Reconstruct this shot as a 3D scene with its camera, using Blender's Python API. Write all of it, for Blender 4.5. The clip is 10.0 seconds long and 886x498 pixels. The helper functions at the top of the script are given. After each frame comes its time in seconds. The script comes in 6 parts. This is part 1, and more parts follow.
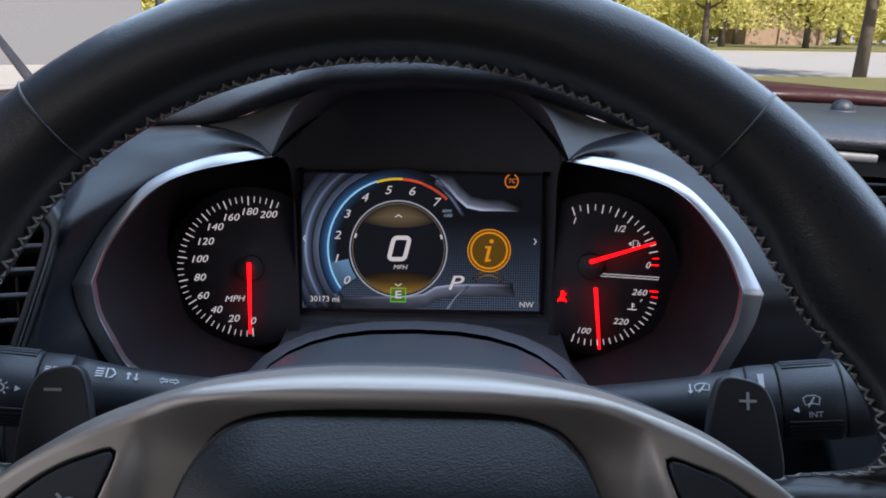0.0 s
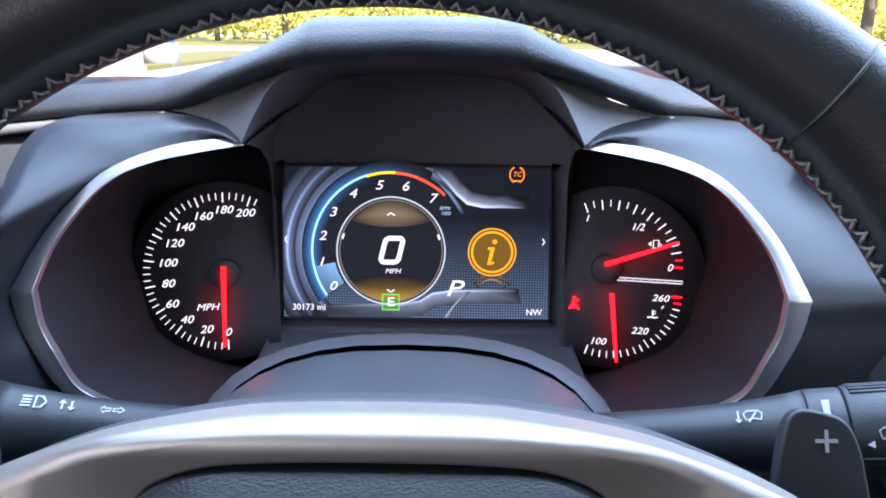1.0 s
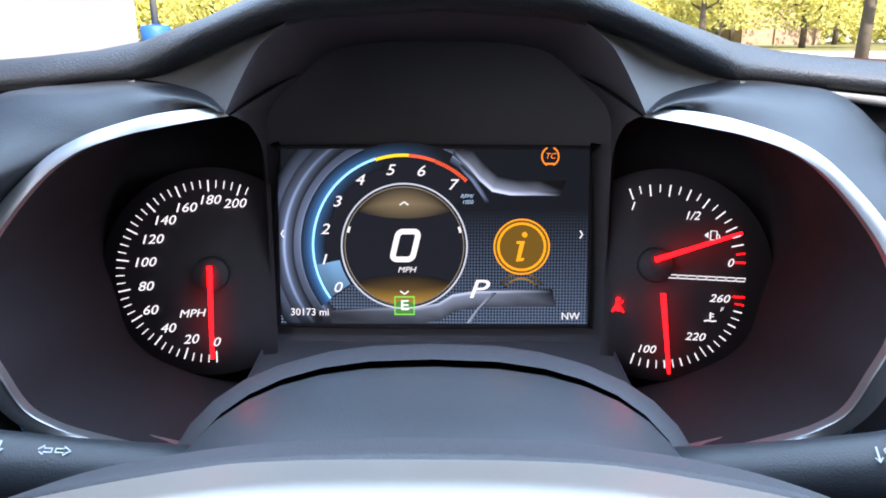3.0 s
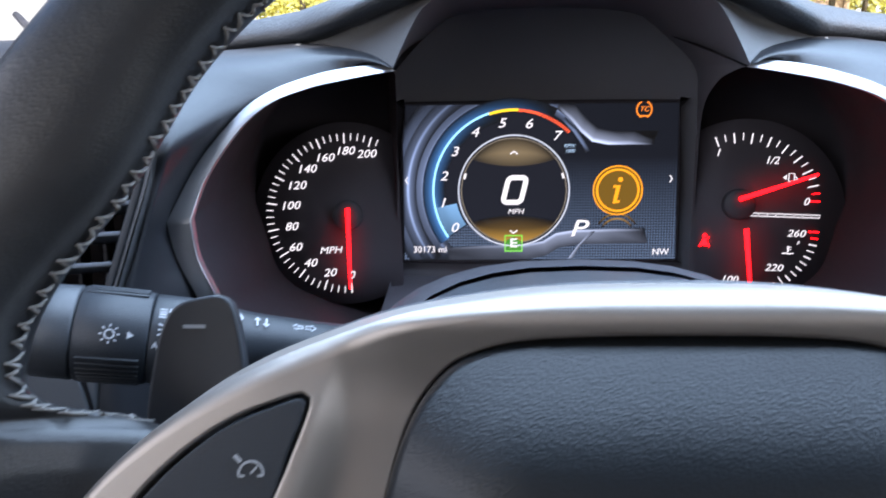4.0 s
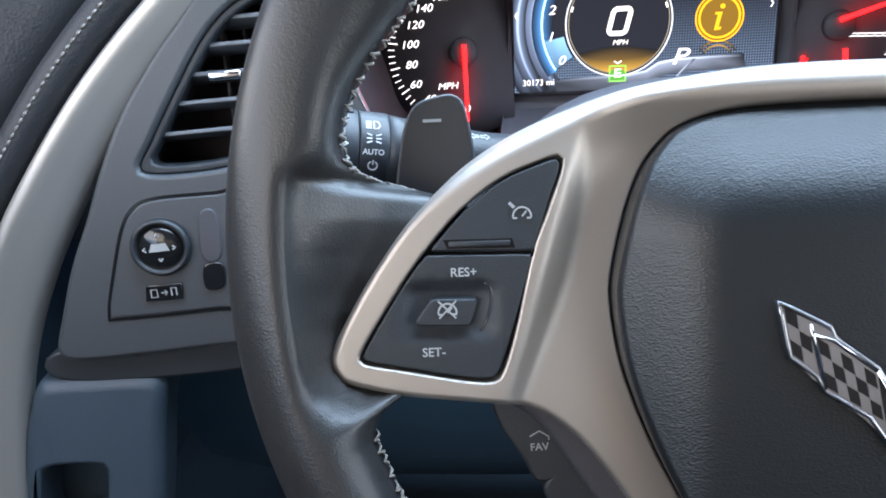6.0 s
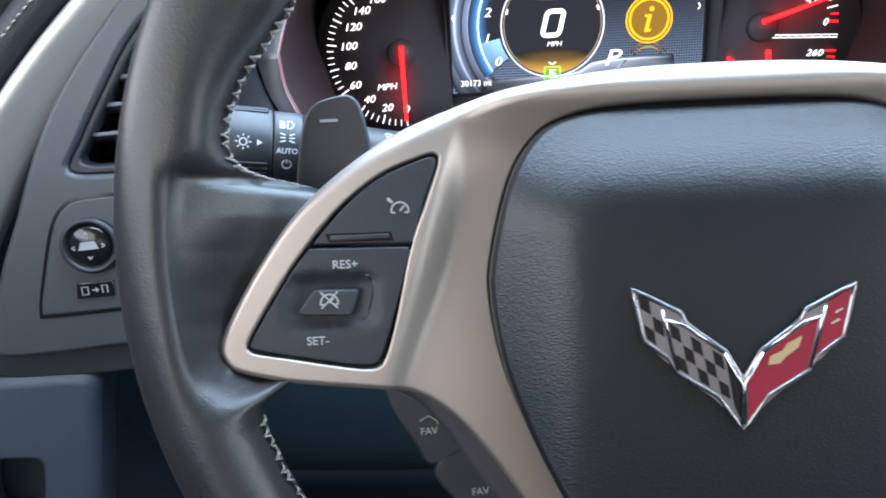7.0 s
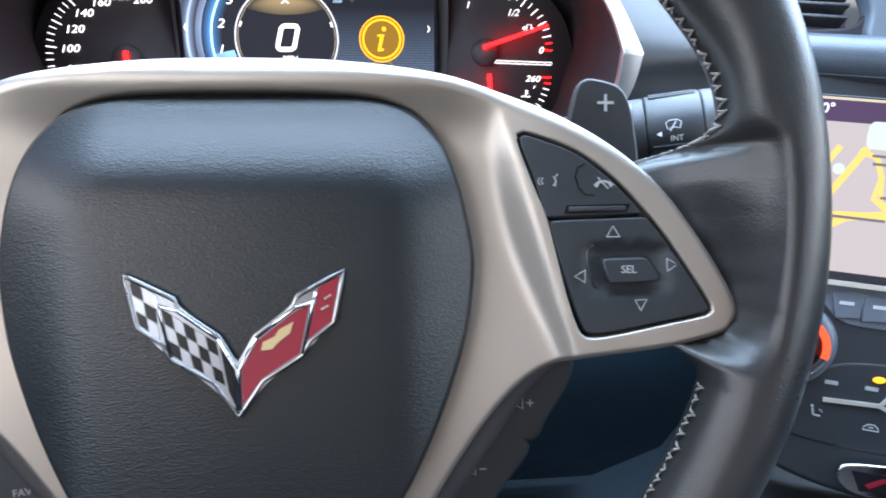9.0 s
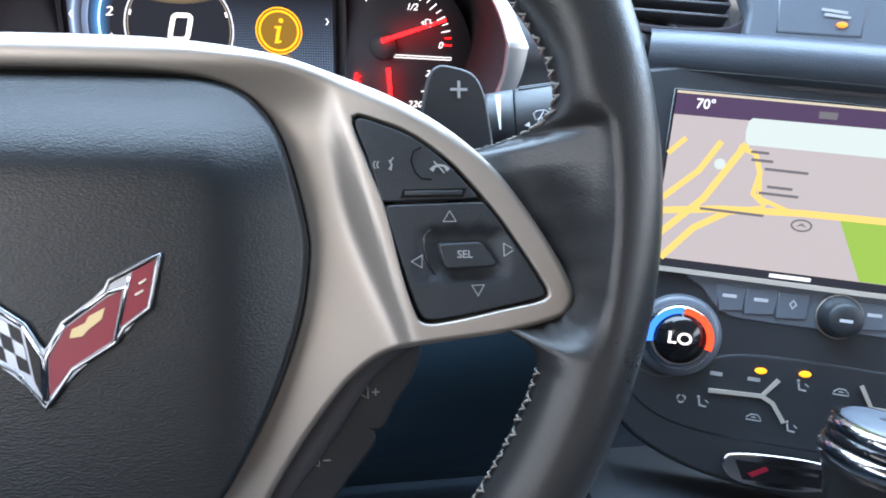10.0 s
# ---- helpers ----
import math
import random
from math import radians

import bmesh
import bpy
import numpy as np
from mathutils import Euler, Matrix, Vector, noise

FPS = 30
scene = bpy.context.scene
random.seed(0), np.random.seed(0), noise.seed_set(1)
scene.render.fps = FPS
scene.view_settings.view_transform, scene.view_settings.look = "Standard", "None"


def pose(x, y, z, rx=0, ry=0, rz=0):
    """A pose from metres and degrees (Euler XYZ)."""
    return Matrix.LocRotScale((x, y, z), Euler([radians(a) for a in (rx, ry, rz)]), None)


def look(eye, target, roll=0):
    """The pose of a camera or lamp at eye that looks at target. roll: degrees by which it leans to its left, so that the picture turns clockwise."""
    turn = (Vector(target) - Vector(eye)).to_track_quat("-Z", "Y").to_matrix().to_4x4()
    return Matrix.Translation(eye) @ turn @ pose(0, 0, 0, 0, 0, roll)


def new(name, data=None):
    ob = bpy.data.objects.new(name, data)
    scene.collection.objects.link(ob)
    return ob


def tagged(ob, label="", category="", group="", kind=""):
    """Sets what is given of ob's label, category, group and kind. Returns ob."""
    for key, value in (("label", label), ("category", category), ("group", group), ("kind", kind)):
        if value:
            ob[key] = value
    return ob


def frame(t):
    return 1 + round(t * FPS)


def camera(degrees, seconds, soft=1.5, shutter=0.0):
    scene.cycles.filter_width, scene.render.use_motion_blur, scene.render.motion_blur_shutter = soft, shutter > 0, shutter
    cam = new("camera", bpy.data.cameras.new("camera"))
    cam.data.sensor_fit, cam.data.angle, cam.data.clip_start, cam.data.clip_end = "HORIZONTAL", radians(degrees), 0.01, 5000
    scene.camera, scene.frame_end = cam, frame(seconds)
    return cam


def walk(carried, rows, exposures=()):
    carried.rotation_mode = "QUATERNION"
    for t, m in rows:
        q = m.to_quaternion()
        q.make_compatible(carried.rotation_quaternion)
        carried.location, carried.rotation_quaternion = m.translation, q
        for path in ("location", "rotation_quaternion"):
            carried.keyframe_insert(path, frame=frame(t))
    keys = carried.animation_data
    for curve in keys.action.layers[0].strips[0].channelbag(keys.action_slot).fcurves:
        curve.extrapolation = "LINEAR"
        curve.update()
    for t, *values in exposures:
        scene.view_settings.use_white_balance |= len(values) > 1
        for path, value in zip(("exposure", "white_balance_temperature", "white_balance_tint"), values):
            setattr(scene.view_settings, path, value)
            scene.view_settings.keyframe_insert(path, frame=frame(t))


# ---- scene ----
import functools
cam = camera(63.4, 10.0, 1.8, 0.25)
METRES, EYE, TILT, LEAN, TURN = 0.467, 0.90, -17.0, -0.75, 0.6
ROWS = [
    (0.0, 0.0, 0.0, 0.0, 0.0, 0.0, -0.0),
    (0.5, -0.0007, 0.0515, -0.003, -0.05, -0.03, 0.07),
    (1.0, 0.0013, 0.1152, -0.0007, -0.11, 0.17, 0.25),
    (1.5, -0.0039, 0.1867, -0.0044, -0.24, 0.43, 0.59),
    (2.0, -0.0084, 0.2463, -0.01, -0.09, 0.59, 0.77),
    (2.2, -0.0161, 0.2587, -0.0101, -0.55, 0.51, 0.78),
    (3.3, -0.0315, 0.2426, -0.0113, 0.11, 0.3, 0.81),
    (3.5, -0.0594, 0.2112, -0.0221, 0.24, 0.18, 0.92),
    (4.0, -0.1401, 0.1318, -0.0553, 1.53, -1.29, 1.15),
    (4.5, -0.1867, 0.0845, -0.0817, 2.85, -3.99, 1.65),
    (5.0, -0.2278, 0.0488, -0.093, 3.67, -8.16, 2.57),
    (5.2, -0.2427, 0.0359, -0.0943, 3.63, -9.32, 2.82),
    (6.3, -0.2565, 0.023, -0.0919, 3.61, -12.08, 3.5),
    (6.5, -0.248, 0.0185, -0.092, 3.33, -12.0, 3.58),
    (7.0, -0.1893, 0.0056, -0.0956, 2.4, -11.94, 3.45),
    (7.5, -0.1329, -0.0015, -0.1011, 0.94, -11.57, 3.18),
    (8.0, -0.0674, -0.0054, -0.1097, -0.97, -10.91, 2.62),
    (8.5, -0.006, -0.0089, -0.1195, -3.17, -10.42, 1.83),
    (9.0, 0.0476, -0.0102, -0.1296, -5.8, -9.9, 1.12),
    (9.5, 0.0919, -0.0107, -0.1381, -8.04, -9.75, 0.75),
    (10.0, 0.1234, -0.0138, -0.1445, -9.72, -9.65, 0.5),
]
STOPS = [(0.0, 0.85, 6300, 19), (0.4, 1.7, 6000, 21), (1.0, 2.3, 6000, 20), (1.5, 2.3, 6100, 19), (2.0, 2.05, 6300, 16), (3.9, 2.2, 6200, 18), (4.5, 2.9, 6150, 15), (5.0, 3.15, 6350, 13), (7.0, 3.17, 6500, 13), (8.0, 3.25, 6400, 13), (9.3, 3.15, 6400, 13), (10.0, 3.05, 6450, 13)]
walk(cam, [(t, pose(0.0164, 0, EYE, TILT, LEAN, TURN) @ pose(METRES * x, METRES * y, METRES * z, 90 + pitch, roll, yaw)) for t, x, y, z, yaw, pitch, roll in ROWS], STOPS)

# ---- world, sun, window light ----
SUN_ELEVATION, SUN_TURN = 48.0, 150.0
world = bpy.data.worlds.new("sky")
scene.world = world
world.use_nodes = True
wn = world.node_tree.nodes
sky = wn.new("ShaderNodeTexSky")
sky.sky_type, sky.sun_disc = "NISHITA", False
sky.sun_elevation, sky.sun_rotation = radians(SUN_ELEVATION), radians(SUN_TURN)
world.node_tree.links.new(sky.outputs[0], wn["Background"].inputs[0])
wn["Background"].inputs[1].default_value = 0.09


def lamp(name, kind, m, energy, color, **more):
    data = bpy.data.lights.new(name, kind)
    data.energy, data.color = energy, color
    for key, value in more.items():
        if key == "angle":
            data.angle = value
        elif key == "size":
            data.shape, data.size, data.size_y = "RECTANGLE", value[0], value[1]
    ob = new(name, data)
    ob.matrix_world = m
    return ob


def sun_pose():
    e, a = radians(SUN_ELEVATION), radians(SUN_TURN)
    d = Vector((math.sin(a) * math.cos(e), math.cos(a) * math.cos(e), math.sin(e)))
    return look(d * 30, (0, 0, 0))


lamp("sun", "SUN", sun_pose(), 4.0, (1.0, 0.94, 0.84), angle=radians(0.5))
# sky light in the windscreen's upper part and in the two door windows
lamp("windscreen_light", "AREA", look((0.43, 0.355, 1.083), (0.43, -0.075, 0.183)), 5.0, (0.58, 0.79, 1.0), size=(1.40, 0.54))
lamp("door_window_light", "AREA", look((-0.50, -0.10, 1.02), (0.1, 0.25, 0.72)), 0.65, (1.0, 0.92, 0.78), size=(1.20, 0.30))
lamp("far_window_light", "AREA", look((1.22, -0.10, 1.00), (0.1, 0.25, 0.72)), 0.5, (1.0, 0.90, 0.76), size=(1.10, 0.28))
lamp("rear_window_light", "AREA", look((0.37, -1.10, 1.10), (0.2, 0.20, 0.70)), 0.28, (1.0, 0.84, 0.68), size=(1.30, 0.60))

# ---- materials ----
MATS = {}


def material(name, base, rough=0.5, metal=0.0, vary=0.12, grain=(), coat=0.0, spec=0.5, emit=None, scale=(1, 1, 1)):
    """A principled material; grain: (kind, scale, strength) layers of fine relief; vary: how far colour and gloss wander."""
    m = bpy.data.materials.new(name)
    m.use_nodes = True
    nt = m.node_tree
    n, l = nt.nodes, nt.links
    p = n["Principled BSDF"]
    p.inputs["Metallic"].default_value = metal
    p.inputs["Coat Weight"].default_value = coat
    p.inputs["Specular IOR Level"].default_value = spec
    co = n.new("ShaderNodeTexCoord")
    mp = n.new("ShaderNodeMapping")
    mp.inputs["Scale"].default_value = scale
    l.new(co.outputs["Object"], mp.inputs[0])
    where = mp.outputs[0]
    big = n.new("ShaderNodeTexNoise")
    big.inputs["Scale"].default_value, big.inputs["Detail"].default_value = 22.0, 6.0
    l.new(where, big.inputs["Vector"])
    fine = n.new("ShaderNodeTexNoise")
    fine.inputs["Scale"].default_value, fine.inputs["Detail"].default_value = 420.0, 3.0
    l.new(where, fine.inputs["Vector"])
    mix = n.new("ShaderNodeMix")
    mix.data_type = "RGBA"
    mix.inputs[6].default_value = (*[c * (1 - vary) for c in base], 1)
    mix.inputs[7].default_value = (*[min(1, c * (1 + vary)) for c in base], 1)
    half = n.new("ShaderNodeMath")
    half.operation = "MULTIPLY_ADD"
    half.inputs[1].default_value = 0.35
    l.new(fine.outputs[0], half.inputs[0])
    big_part = n.new("ShaderNodeMath")
    big_part.operation = "MULTIPLY"
    big_part.inputs[1].default_value = 0.65
    l.new(big.outputs[0], big_part.inputs[0])
    l.new(big_part.outputs[0], half.inputs[2])
    l.new(half.outputs[0], mix.inputs[0])
    l.new(mix.outputs[2], p.inputs["Base Color"])
    rr = n.new("ShaderNodeMapRange")
    rr.inputs[1].default_value, rr.inputs[2].default_value = 0.3, 0.7
    rr.inputs[3].default_value, rr.inputs[4].default_value = rough * (1 - vary), min(1, rough * (1 + vary))
    l.new(half.outputs[0], rr.inputs[0])
    l.new(rr.outputs[0], p.inputs["Roughness"])
    last = None
    for kind, size, strength in grain:
        if kind == "voronoi":
            tex = n.new("ShaderNodeTexVoronoi")
            out = tex.outputs["Distance"]
        else:
            tex = n.new("ShaderNodeTexNoise")
            tex.inputs["Detail"].default_value = 4.0
            out = tex.outputs[0]
        tex.inputs["Scale"].default_value = size
        l.new(where, tex.inputs["Vector"])
        b = n.new("ShaderNodeBump")
        b.inputs["Strength"].default_value, b.inputs["Distance"].default_value = strength, 0.0006
        l.new(out, b.inputs["Height"])
        if last:
            l.new(last.outputs[0], b.inputs["Normal"])
        last = b
    if last:
        l.new(last.outputs[0], p.inputs["Normal"])
    if emit:
        p.inputs["Emission Color"].default_value = (*emit[0], 1)
        p.inputs["Emission Strength"].default_value = emit[1]
    MATS[name] = m
    return m


def glow(name, color, strength):
    """A lit display colour: a dark glassy base that gives off light."""
    return material(name, (0.01, 0.01, 0.01), 0.4, spec=0.1, emit=(color, strength))


LIT = 0.37
RIM = material("rim_leather", (0.0195, 0.0195, 0.020), 0.32, vary=0.22, spec=0.36, grain=(("noise", 75, 0.15), ("noise", 260, 0.12), ("voronoi", 1500, 0.10)))
PAD = material("pad_leather", (0.0072, 0.0092, 0.0110), 0.36, spec=0.42, grain=(("noise", 420, 0.09), ("voronoi", 1300, 0.14)), scale=(0.75, 1.6, 1.25))
DASH = material("dash_leather", (0.016, 0.018, 0.022), 0.52, spec=0.4, grain=(("voronoi", 700, 0.35), ("noise", 300, 0.25)))
SILVER = material("satin_silver_paint", (0.37, 0.33, 0.295), 0.46, metal=0.85, vary=0.05, grain=(("noise", 900, 0.03),))
BEZEL = material("brushed_bezel", (0.44, 0.44, 0.45), 0.36, metal=0.9, vary=0.015)
CHROME = material("chrome", (0.55, 0.55, 0.57), 0.16, metal=1.0, vary=0.05)
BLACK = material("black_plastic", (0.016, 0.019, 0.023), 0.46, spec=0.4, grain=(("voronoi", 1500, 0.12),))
TUNNEL = material("tunnel_plastic", (0.085, 0.081, 0.094), 0.62, grain=(("voronoi", 1300, 0.2),))
WINGSKIN = material("cowl_wing_plastic", (0.058, 0.055, 0.054), 0.55, grain=(("voronoi", 1300, 0.2),))
MATT = material("matt_black_plastic", (0.042, 0.041, 0.048), 0.62, grain=(("voronoi", 1300, 0.2),))
GREY = material("grey_soft_plastic", (0.037, 0.041, 0.046), 0.44, vary=0.08, grain=(("voronoi", 1500, 0.12),))
CAVITY = material("gauge_cavity", (0.026, 0.022, 0.025), 0.7, spec=0.15)
FACE = material("gauge_face", (0.072, 0.064, 0.072), 0.65, spec=0.15)
GLOSS = material("piano_black", (0.008, 0.008, 0.009), 0.12, vary=0.05)
THREAD = material("grey_thread", (0.16, 0.15, 0.138), 0.8, vary=0.35)
MARK = material("printed_mark", (0.42, 0.43, 0.45), 0.6, vary=0.1)
DIM_MARK = material("worn_printed_mark", (0.27, 0.275, 0.28), 0.6, vary=0.2)
RED_ENAMEL = material("red_enamel", (0.19, 0.010, 0.022), 0.30, spec=0.4)
GOLD = material("gold_enamel", (0.46, 0.36, 0.20), 0.35, metal=0.6)
BADGE_METAL = material("badge_metal", (0.27, 0.285, 0.32), 0.32, metal=1.0, vary=0.05)
BORDER_METAL = material("badge_border_metal", (0.28, 0.285, 0.30), 0.28, metal=1.0, vary=0.05)
BLACK_ENAMEL = material("black_enamel", (0.008, 0.008, 0.009), 0.25, spec=0.2)
SCREEN_BLACK = material("display_black", (0.006, 0.006, 0.008), 0.5, spec=0.05, emit=((0.010, 0.011, 0.015), LIT))
WHITE_LIT = glow("white_light", (1.0, 0.95, 0.94), 0.78 * LIT)
SOFT_LIT = glow("soft_white_light", (0.85, 0.90, 1.0), 0.55 * LIT)
RED_LIT = glow("red_light", (1.0, 0.0032, 0.0030), 7.0 * LIT)
AMBER_LIT = glow("amber_light", (1.0, 0.36, 0.01), 0.95 * LIT)
ORANGE_LIT = glow("orange_light", (1.0, 0.26, 0.02), 0.9 * LIT)
PALE_LIT = glow("pale_blue_light", (0.55, 0.78, 1.0), 0.6 * LIT)
GREEN_LIT = glow("green_light", (0.25, 0.85, 0.08), 0.75 * LIT)
YELLOW_LIT = glow("yellow_light", (1.0, 0.66, 0.02), 0.9 * LIT)
SCARLET_LIT = glow("scarlet_light", (1.0, 0.12, 0.04), 0.85 * LIT)

# ---- mesh helpers ----
MM = 0.001


def part(name, bm, mat, parent=None, label="", smooth=True, m=None):
    me = bpy.data.meshes.new(name)
    bmesh.ops.recalc_face_normals(bm, faces=bm.faces)
    lean = bm.verts.layers.float_vector.get("lean") if smooth else None
    normals = None
    if lean:
        if sum(f.normal.dot(v[lean]) * f.calc_area() for f in bm.faces for v in f.verts) < 0:
            bmesh.ops.reverse_faces(bm, faces=bm.faces)
        normals = [v[lean].copy() for v in bm.verts]
    bm.to_mesh(me)
    bm.free()
    if smooth:
        for f in me.polygons:
            f.use_smooth = True
    if normals:
        me.normals_split_custom_set_from_vertices(normals)
    me.materials.append(mat)
    ob = new(name, me)
    if parent:
        ob.parent = parent
    if m is not None:
        ob.matrix_basis = m
    if label:
        ob["label"] = label
    return ob


def again(ob, m, parent=None):
    """One more object on the same mesh."""
    o = new(ob.name.split(".")[0], ob.data)
    o.parent = parent or ob.parent
    o.matrix_basis = m
    return o


def thing(name, label, category, m=None, group="", kind=""):
    ob = new(name)
    ob.empty_display_size = 0.02
    if m is not None:
        ob.matrix_basis = m
    return tagged(ob, label, category, group, kind)


def resample(pts, step, closed=True):
    """A smooth Catmull-Rom line through pts (millimetres), at even steps, in metres."""
    p = [Vector((*q, 0)[:3]) * MM for q in pts]
    n = len(p)
    dense = []
    for i in range(n if closed else n - 1):
        a, b, c, d = (p[(i - 1) % n] if closed or i else p[0], p[i], p[(i + 1) % n], p[(i + 2) % n] if closed or i + 2 < n else p[-1])
        for k in range(12):
            t = k / 12
            dense.append(0.5 * (2 * b + (c - a) * t + (2 * a - 5 * b + 4 * c - d) * t * t + (3 * b - a - 3 * c + d) * t ** 3))
    if not closed:
        dense.append(p[-1])
    line = dense + [dense[0]] if closed else dense
    run = [0.0]
    for a, b in zip(line, line[1:]):
        run.append(run[-1] + (b - a).length)
    count = max(6, round(run[-1] / (step * MM)))
    out, j = [], 0
    for k in range(count if closed else count + 1):
        s = run[-1] * k / count
        while j < len(run) - 2 and run[j + 1] < s:
            j += 1
        w = (s - run[j]) / max(1e-9, run[j + 1] - run[j])
        out.append(line[j].lerp(line[j + 1], min(1, w)))
    return out


def area(loop):
    return sum(a.x * b.y - b.x * a.y for a, b in zip(loop, loop[1:] + loop[:1])) / 2


def inset(loop, d):
    """The loop moved to its left by d."""
    out, n = [], len(loop)
    for i in range(n):
        a, b, c = loop[i - 1], loop[i], loop[(i + 1) % n]
        u, v = (b - a).normalized(), (c - b).normalized()
        k = (Vector((-u.y, u.x, 0)) + Vector((-v.y, v.x, 0)))
        k = k.normalized() if k.length > 1e-6 else Vector((-u.y, u.x, 0))
        out.append(b + k * d / max(0.5, k.dot(Vector((-u.y, u.x, 0)))))
    return out


def lerp(a, b, t):
    return a + (b - a) * t


def smooth(t):
    t = max(0.0, min(1.0, t))
    return t * t * (3 - 2 * t)


def plate(outline, holes=(), r=1.5, back=-6.0, zf=None, step=2.5, cell=9.0, smooth_line=True, hole_r=None, flare=False):
    """A plate with rounded rims and holes (all in millimetres); zf(x, y) bends its face."""
    bm = bmesh.new()
    drop = bm.verts.layers.float.new("drop")
    lean = bm.verts.layers.float_vector.new("lean")
    inner = []
    for k, pts in enumerate((outline, *holes)):
        loop = resample(pts, step) if smooth_line else [Vector((*q, 0)) * MM for q in pts]
        if (area(loop) > 0) != (k == 0):
            loop.reverse()
        rad = (r if k == 0 or hole_r is None else hole_r) * MM
        rings = []
        for f in (None, 0.0, 0.1, 0.35, 0.68, 1.0):
            d = rad * (f or 0)
            ring = []
            edge_in = inset(loop, MM)
            for p0, p1, q, w in zip(loop, edge_in, inset(loop, d), inset(loop, 2.1 * d)):
                far = smooth((q.y / MM - 0) / 34) if flare and k == 0 else 0.0
                q = q.lerp(w, far)
                if f is None:
                    q = q + Vector((q.x * 0.01, 1.5 * MM, 0)) * far
                v = bm.verts.new((q.x, q.y, 0))
                v[drop] = back * MM if f is None else -(rad - math.sqrt(max(0, rad * rad - (rad - d) ** 2))) * (1 + 1.1 * far)
                v[lean] = (p0 - p1).normalized() * (1.0 if f is None else 1 - (f or 0))
                ring.append(v)
            rings.append(ring)
        for a, b in zip(rings, rings[1:]):
            for i in range(len(a)):
                j = (i + 1) % len(a)
                bm.faces.new((a[i], a[j], b[j], b[i]))
        last = rings[-1]
        for i in range(len(last)):
            e = bm.edges.get((last[i], last[(i + 1) % len(last)]))
            inner.append(e)
    bm.faces.ensure_lookup_table()
    got = bmesh.ops.triangle_fill(bm, use_beauty=True, use_dissolve=False, edges=inner)
    fill = [g for g in got["geom"] if isinstance(g, bmesh.types.BMFace)]
    keep = set(inner)
    if zf:
        for _ in range(6):
            long = {e for f in fill if f.is_valid for e in f.edges if e not in keep and e.calc_length() > cell * MM}
            if not long:
                break
            tagged_faces = set(fill)
            res = bmesh.ops.subdivide_edges(bm, edges=list(long), cuts=1)
            fill = [f for f in bm.faces if all(abs(v[drop]) < 1e-9 for v in f.verts)]
            res = bmesh.ops.triangulate(bm, faces=[f for f in fill if len(f.verts) > 3])
            fill = [f for f in bm.faces if all(abs(v[drop]) < 1e-9 for v in f.verts)]
    for v in bm.verts:
        x, y = v.co.x / MM, v.co.y / MM
        v.co.z = v[drop] + (zf(x, y) * MM if zf else 0)
        up = Vector((zf(x - 0.8, y) - zf(x + 0.8, y), zf(x, y - 0.8) - zf(x, y + 0.8), 1.6)).normalized() if zf else Vector((0, 0, 1))
        s = min(1.0, v[lean].length)
        v[lean] = (v[lean] + up * math.sqrt(1 - s * s)).normalized()
    return bm


def loft(rows, close_u=False, close_v=False):
    """A skin over rows of points."""
    bm = bmesh.new()
    grid = [[bm.verts.new(p) for p in row] for row in rows]
    nr, nc = len(grid), len(grid[0])
    for i in range(nr if close_v else nr - 1):
        for j in range(nc if close_u else nc - 1):
            a, b = grid[i], grid[(i + 1) % nr]
            k = (j + 1) % nc
            bm.faces.new((a[j], a[k], b[k], b[j]))
    return bm


def cap(bm, row_start, count):
    bm.verts.ensure_lookup_table()
    bm.faces.new([bm.verts[row_start + i] for i in range(count)])


def lathe(profile, seg=40):
    """A turned body about z; profile: (radius, z) in millimetres."""
    bm = loft([[(r * MM * math.cos(2 * math.pi * k / seg), r * MM * math.sin(2 * math.pi * k / seg), z * MM) for k in range(seg)] for r, z in profile], close_u=True)
    cap(bm, 0, seg)
    cap(bm, (len(profile) - 1) * seg, seg)
    return bm


def sweep(path, radius, seg=8, flat=1.0, closed=False):
    """A round rod along a path (metres); radius in millimetres, or one for each point."""
    pts = [Vector(p) for p in path]
    n = len(pts)
    rows = []
    up = None
    for i, p in enumerate(pts):
        t = (pts[(i + 1) % n] - pts[i - 1]) if closed or 0 < i < n - 1 else (pts[1] - pts[0] if i == 0 else pts[-1] - pts[-2])
        t.normalize()
        if up is None:
            up = Vector((0, 0, 1)) if abs(t.z) < 0.8 else Vector((0, 1, 0))
        side = t.cross(up).normalized()
        up = side.cross(t).normalized()
        r = (radius[i] if isinstance(radius, (list, tuple)) else radius) * MM
        rows.append([p + (side * math.cos(a) + up * math.sin(a) * flat) * r for a in [2 * math.pi * k / seg for k in range(seg)]])
    bm = loft(rows, close_u=True, close_v=closed)
    if not closed:
        cap(bm, 0, seg)
        cap(bm, (n - 1) * seg, seg)
    return bm


def box(sx, sy, sz, bevel=0.6, at=(0, 0, 0), seg=2):
    """A bevelled block, sizes in millimetres, centred."""
    bm = bmesh.new()
    bmesh.ops.create_cube(bm, size=1)
    for v in bm.verts:
        v.co = Vector((v.co.x * sx, v.co.y * sy, v.co.z * sz)) * MM
    if bevel:
        bmesh.ops.bevel(bm, geom=bm.edges[:], offset=bevel * MM, segments=seg, affect="EDGES", profile=0.5)
    for v in bm.verts:
        v.co += Vector(at) * MM
    return bm


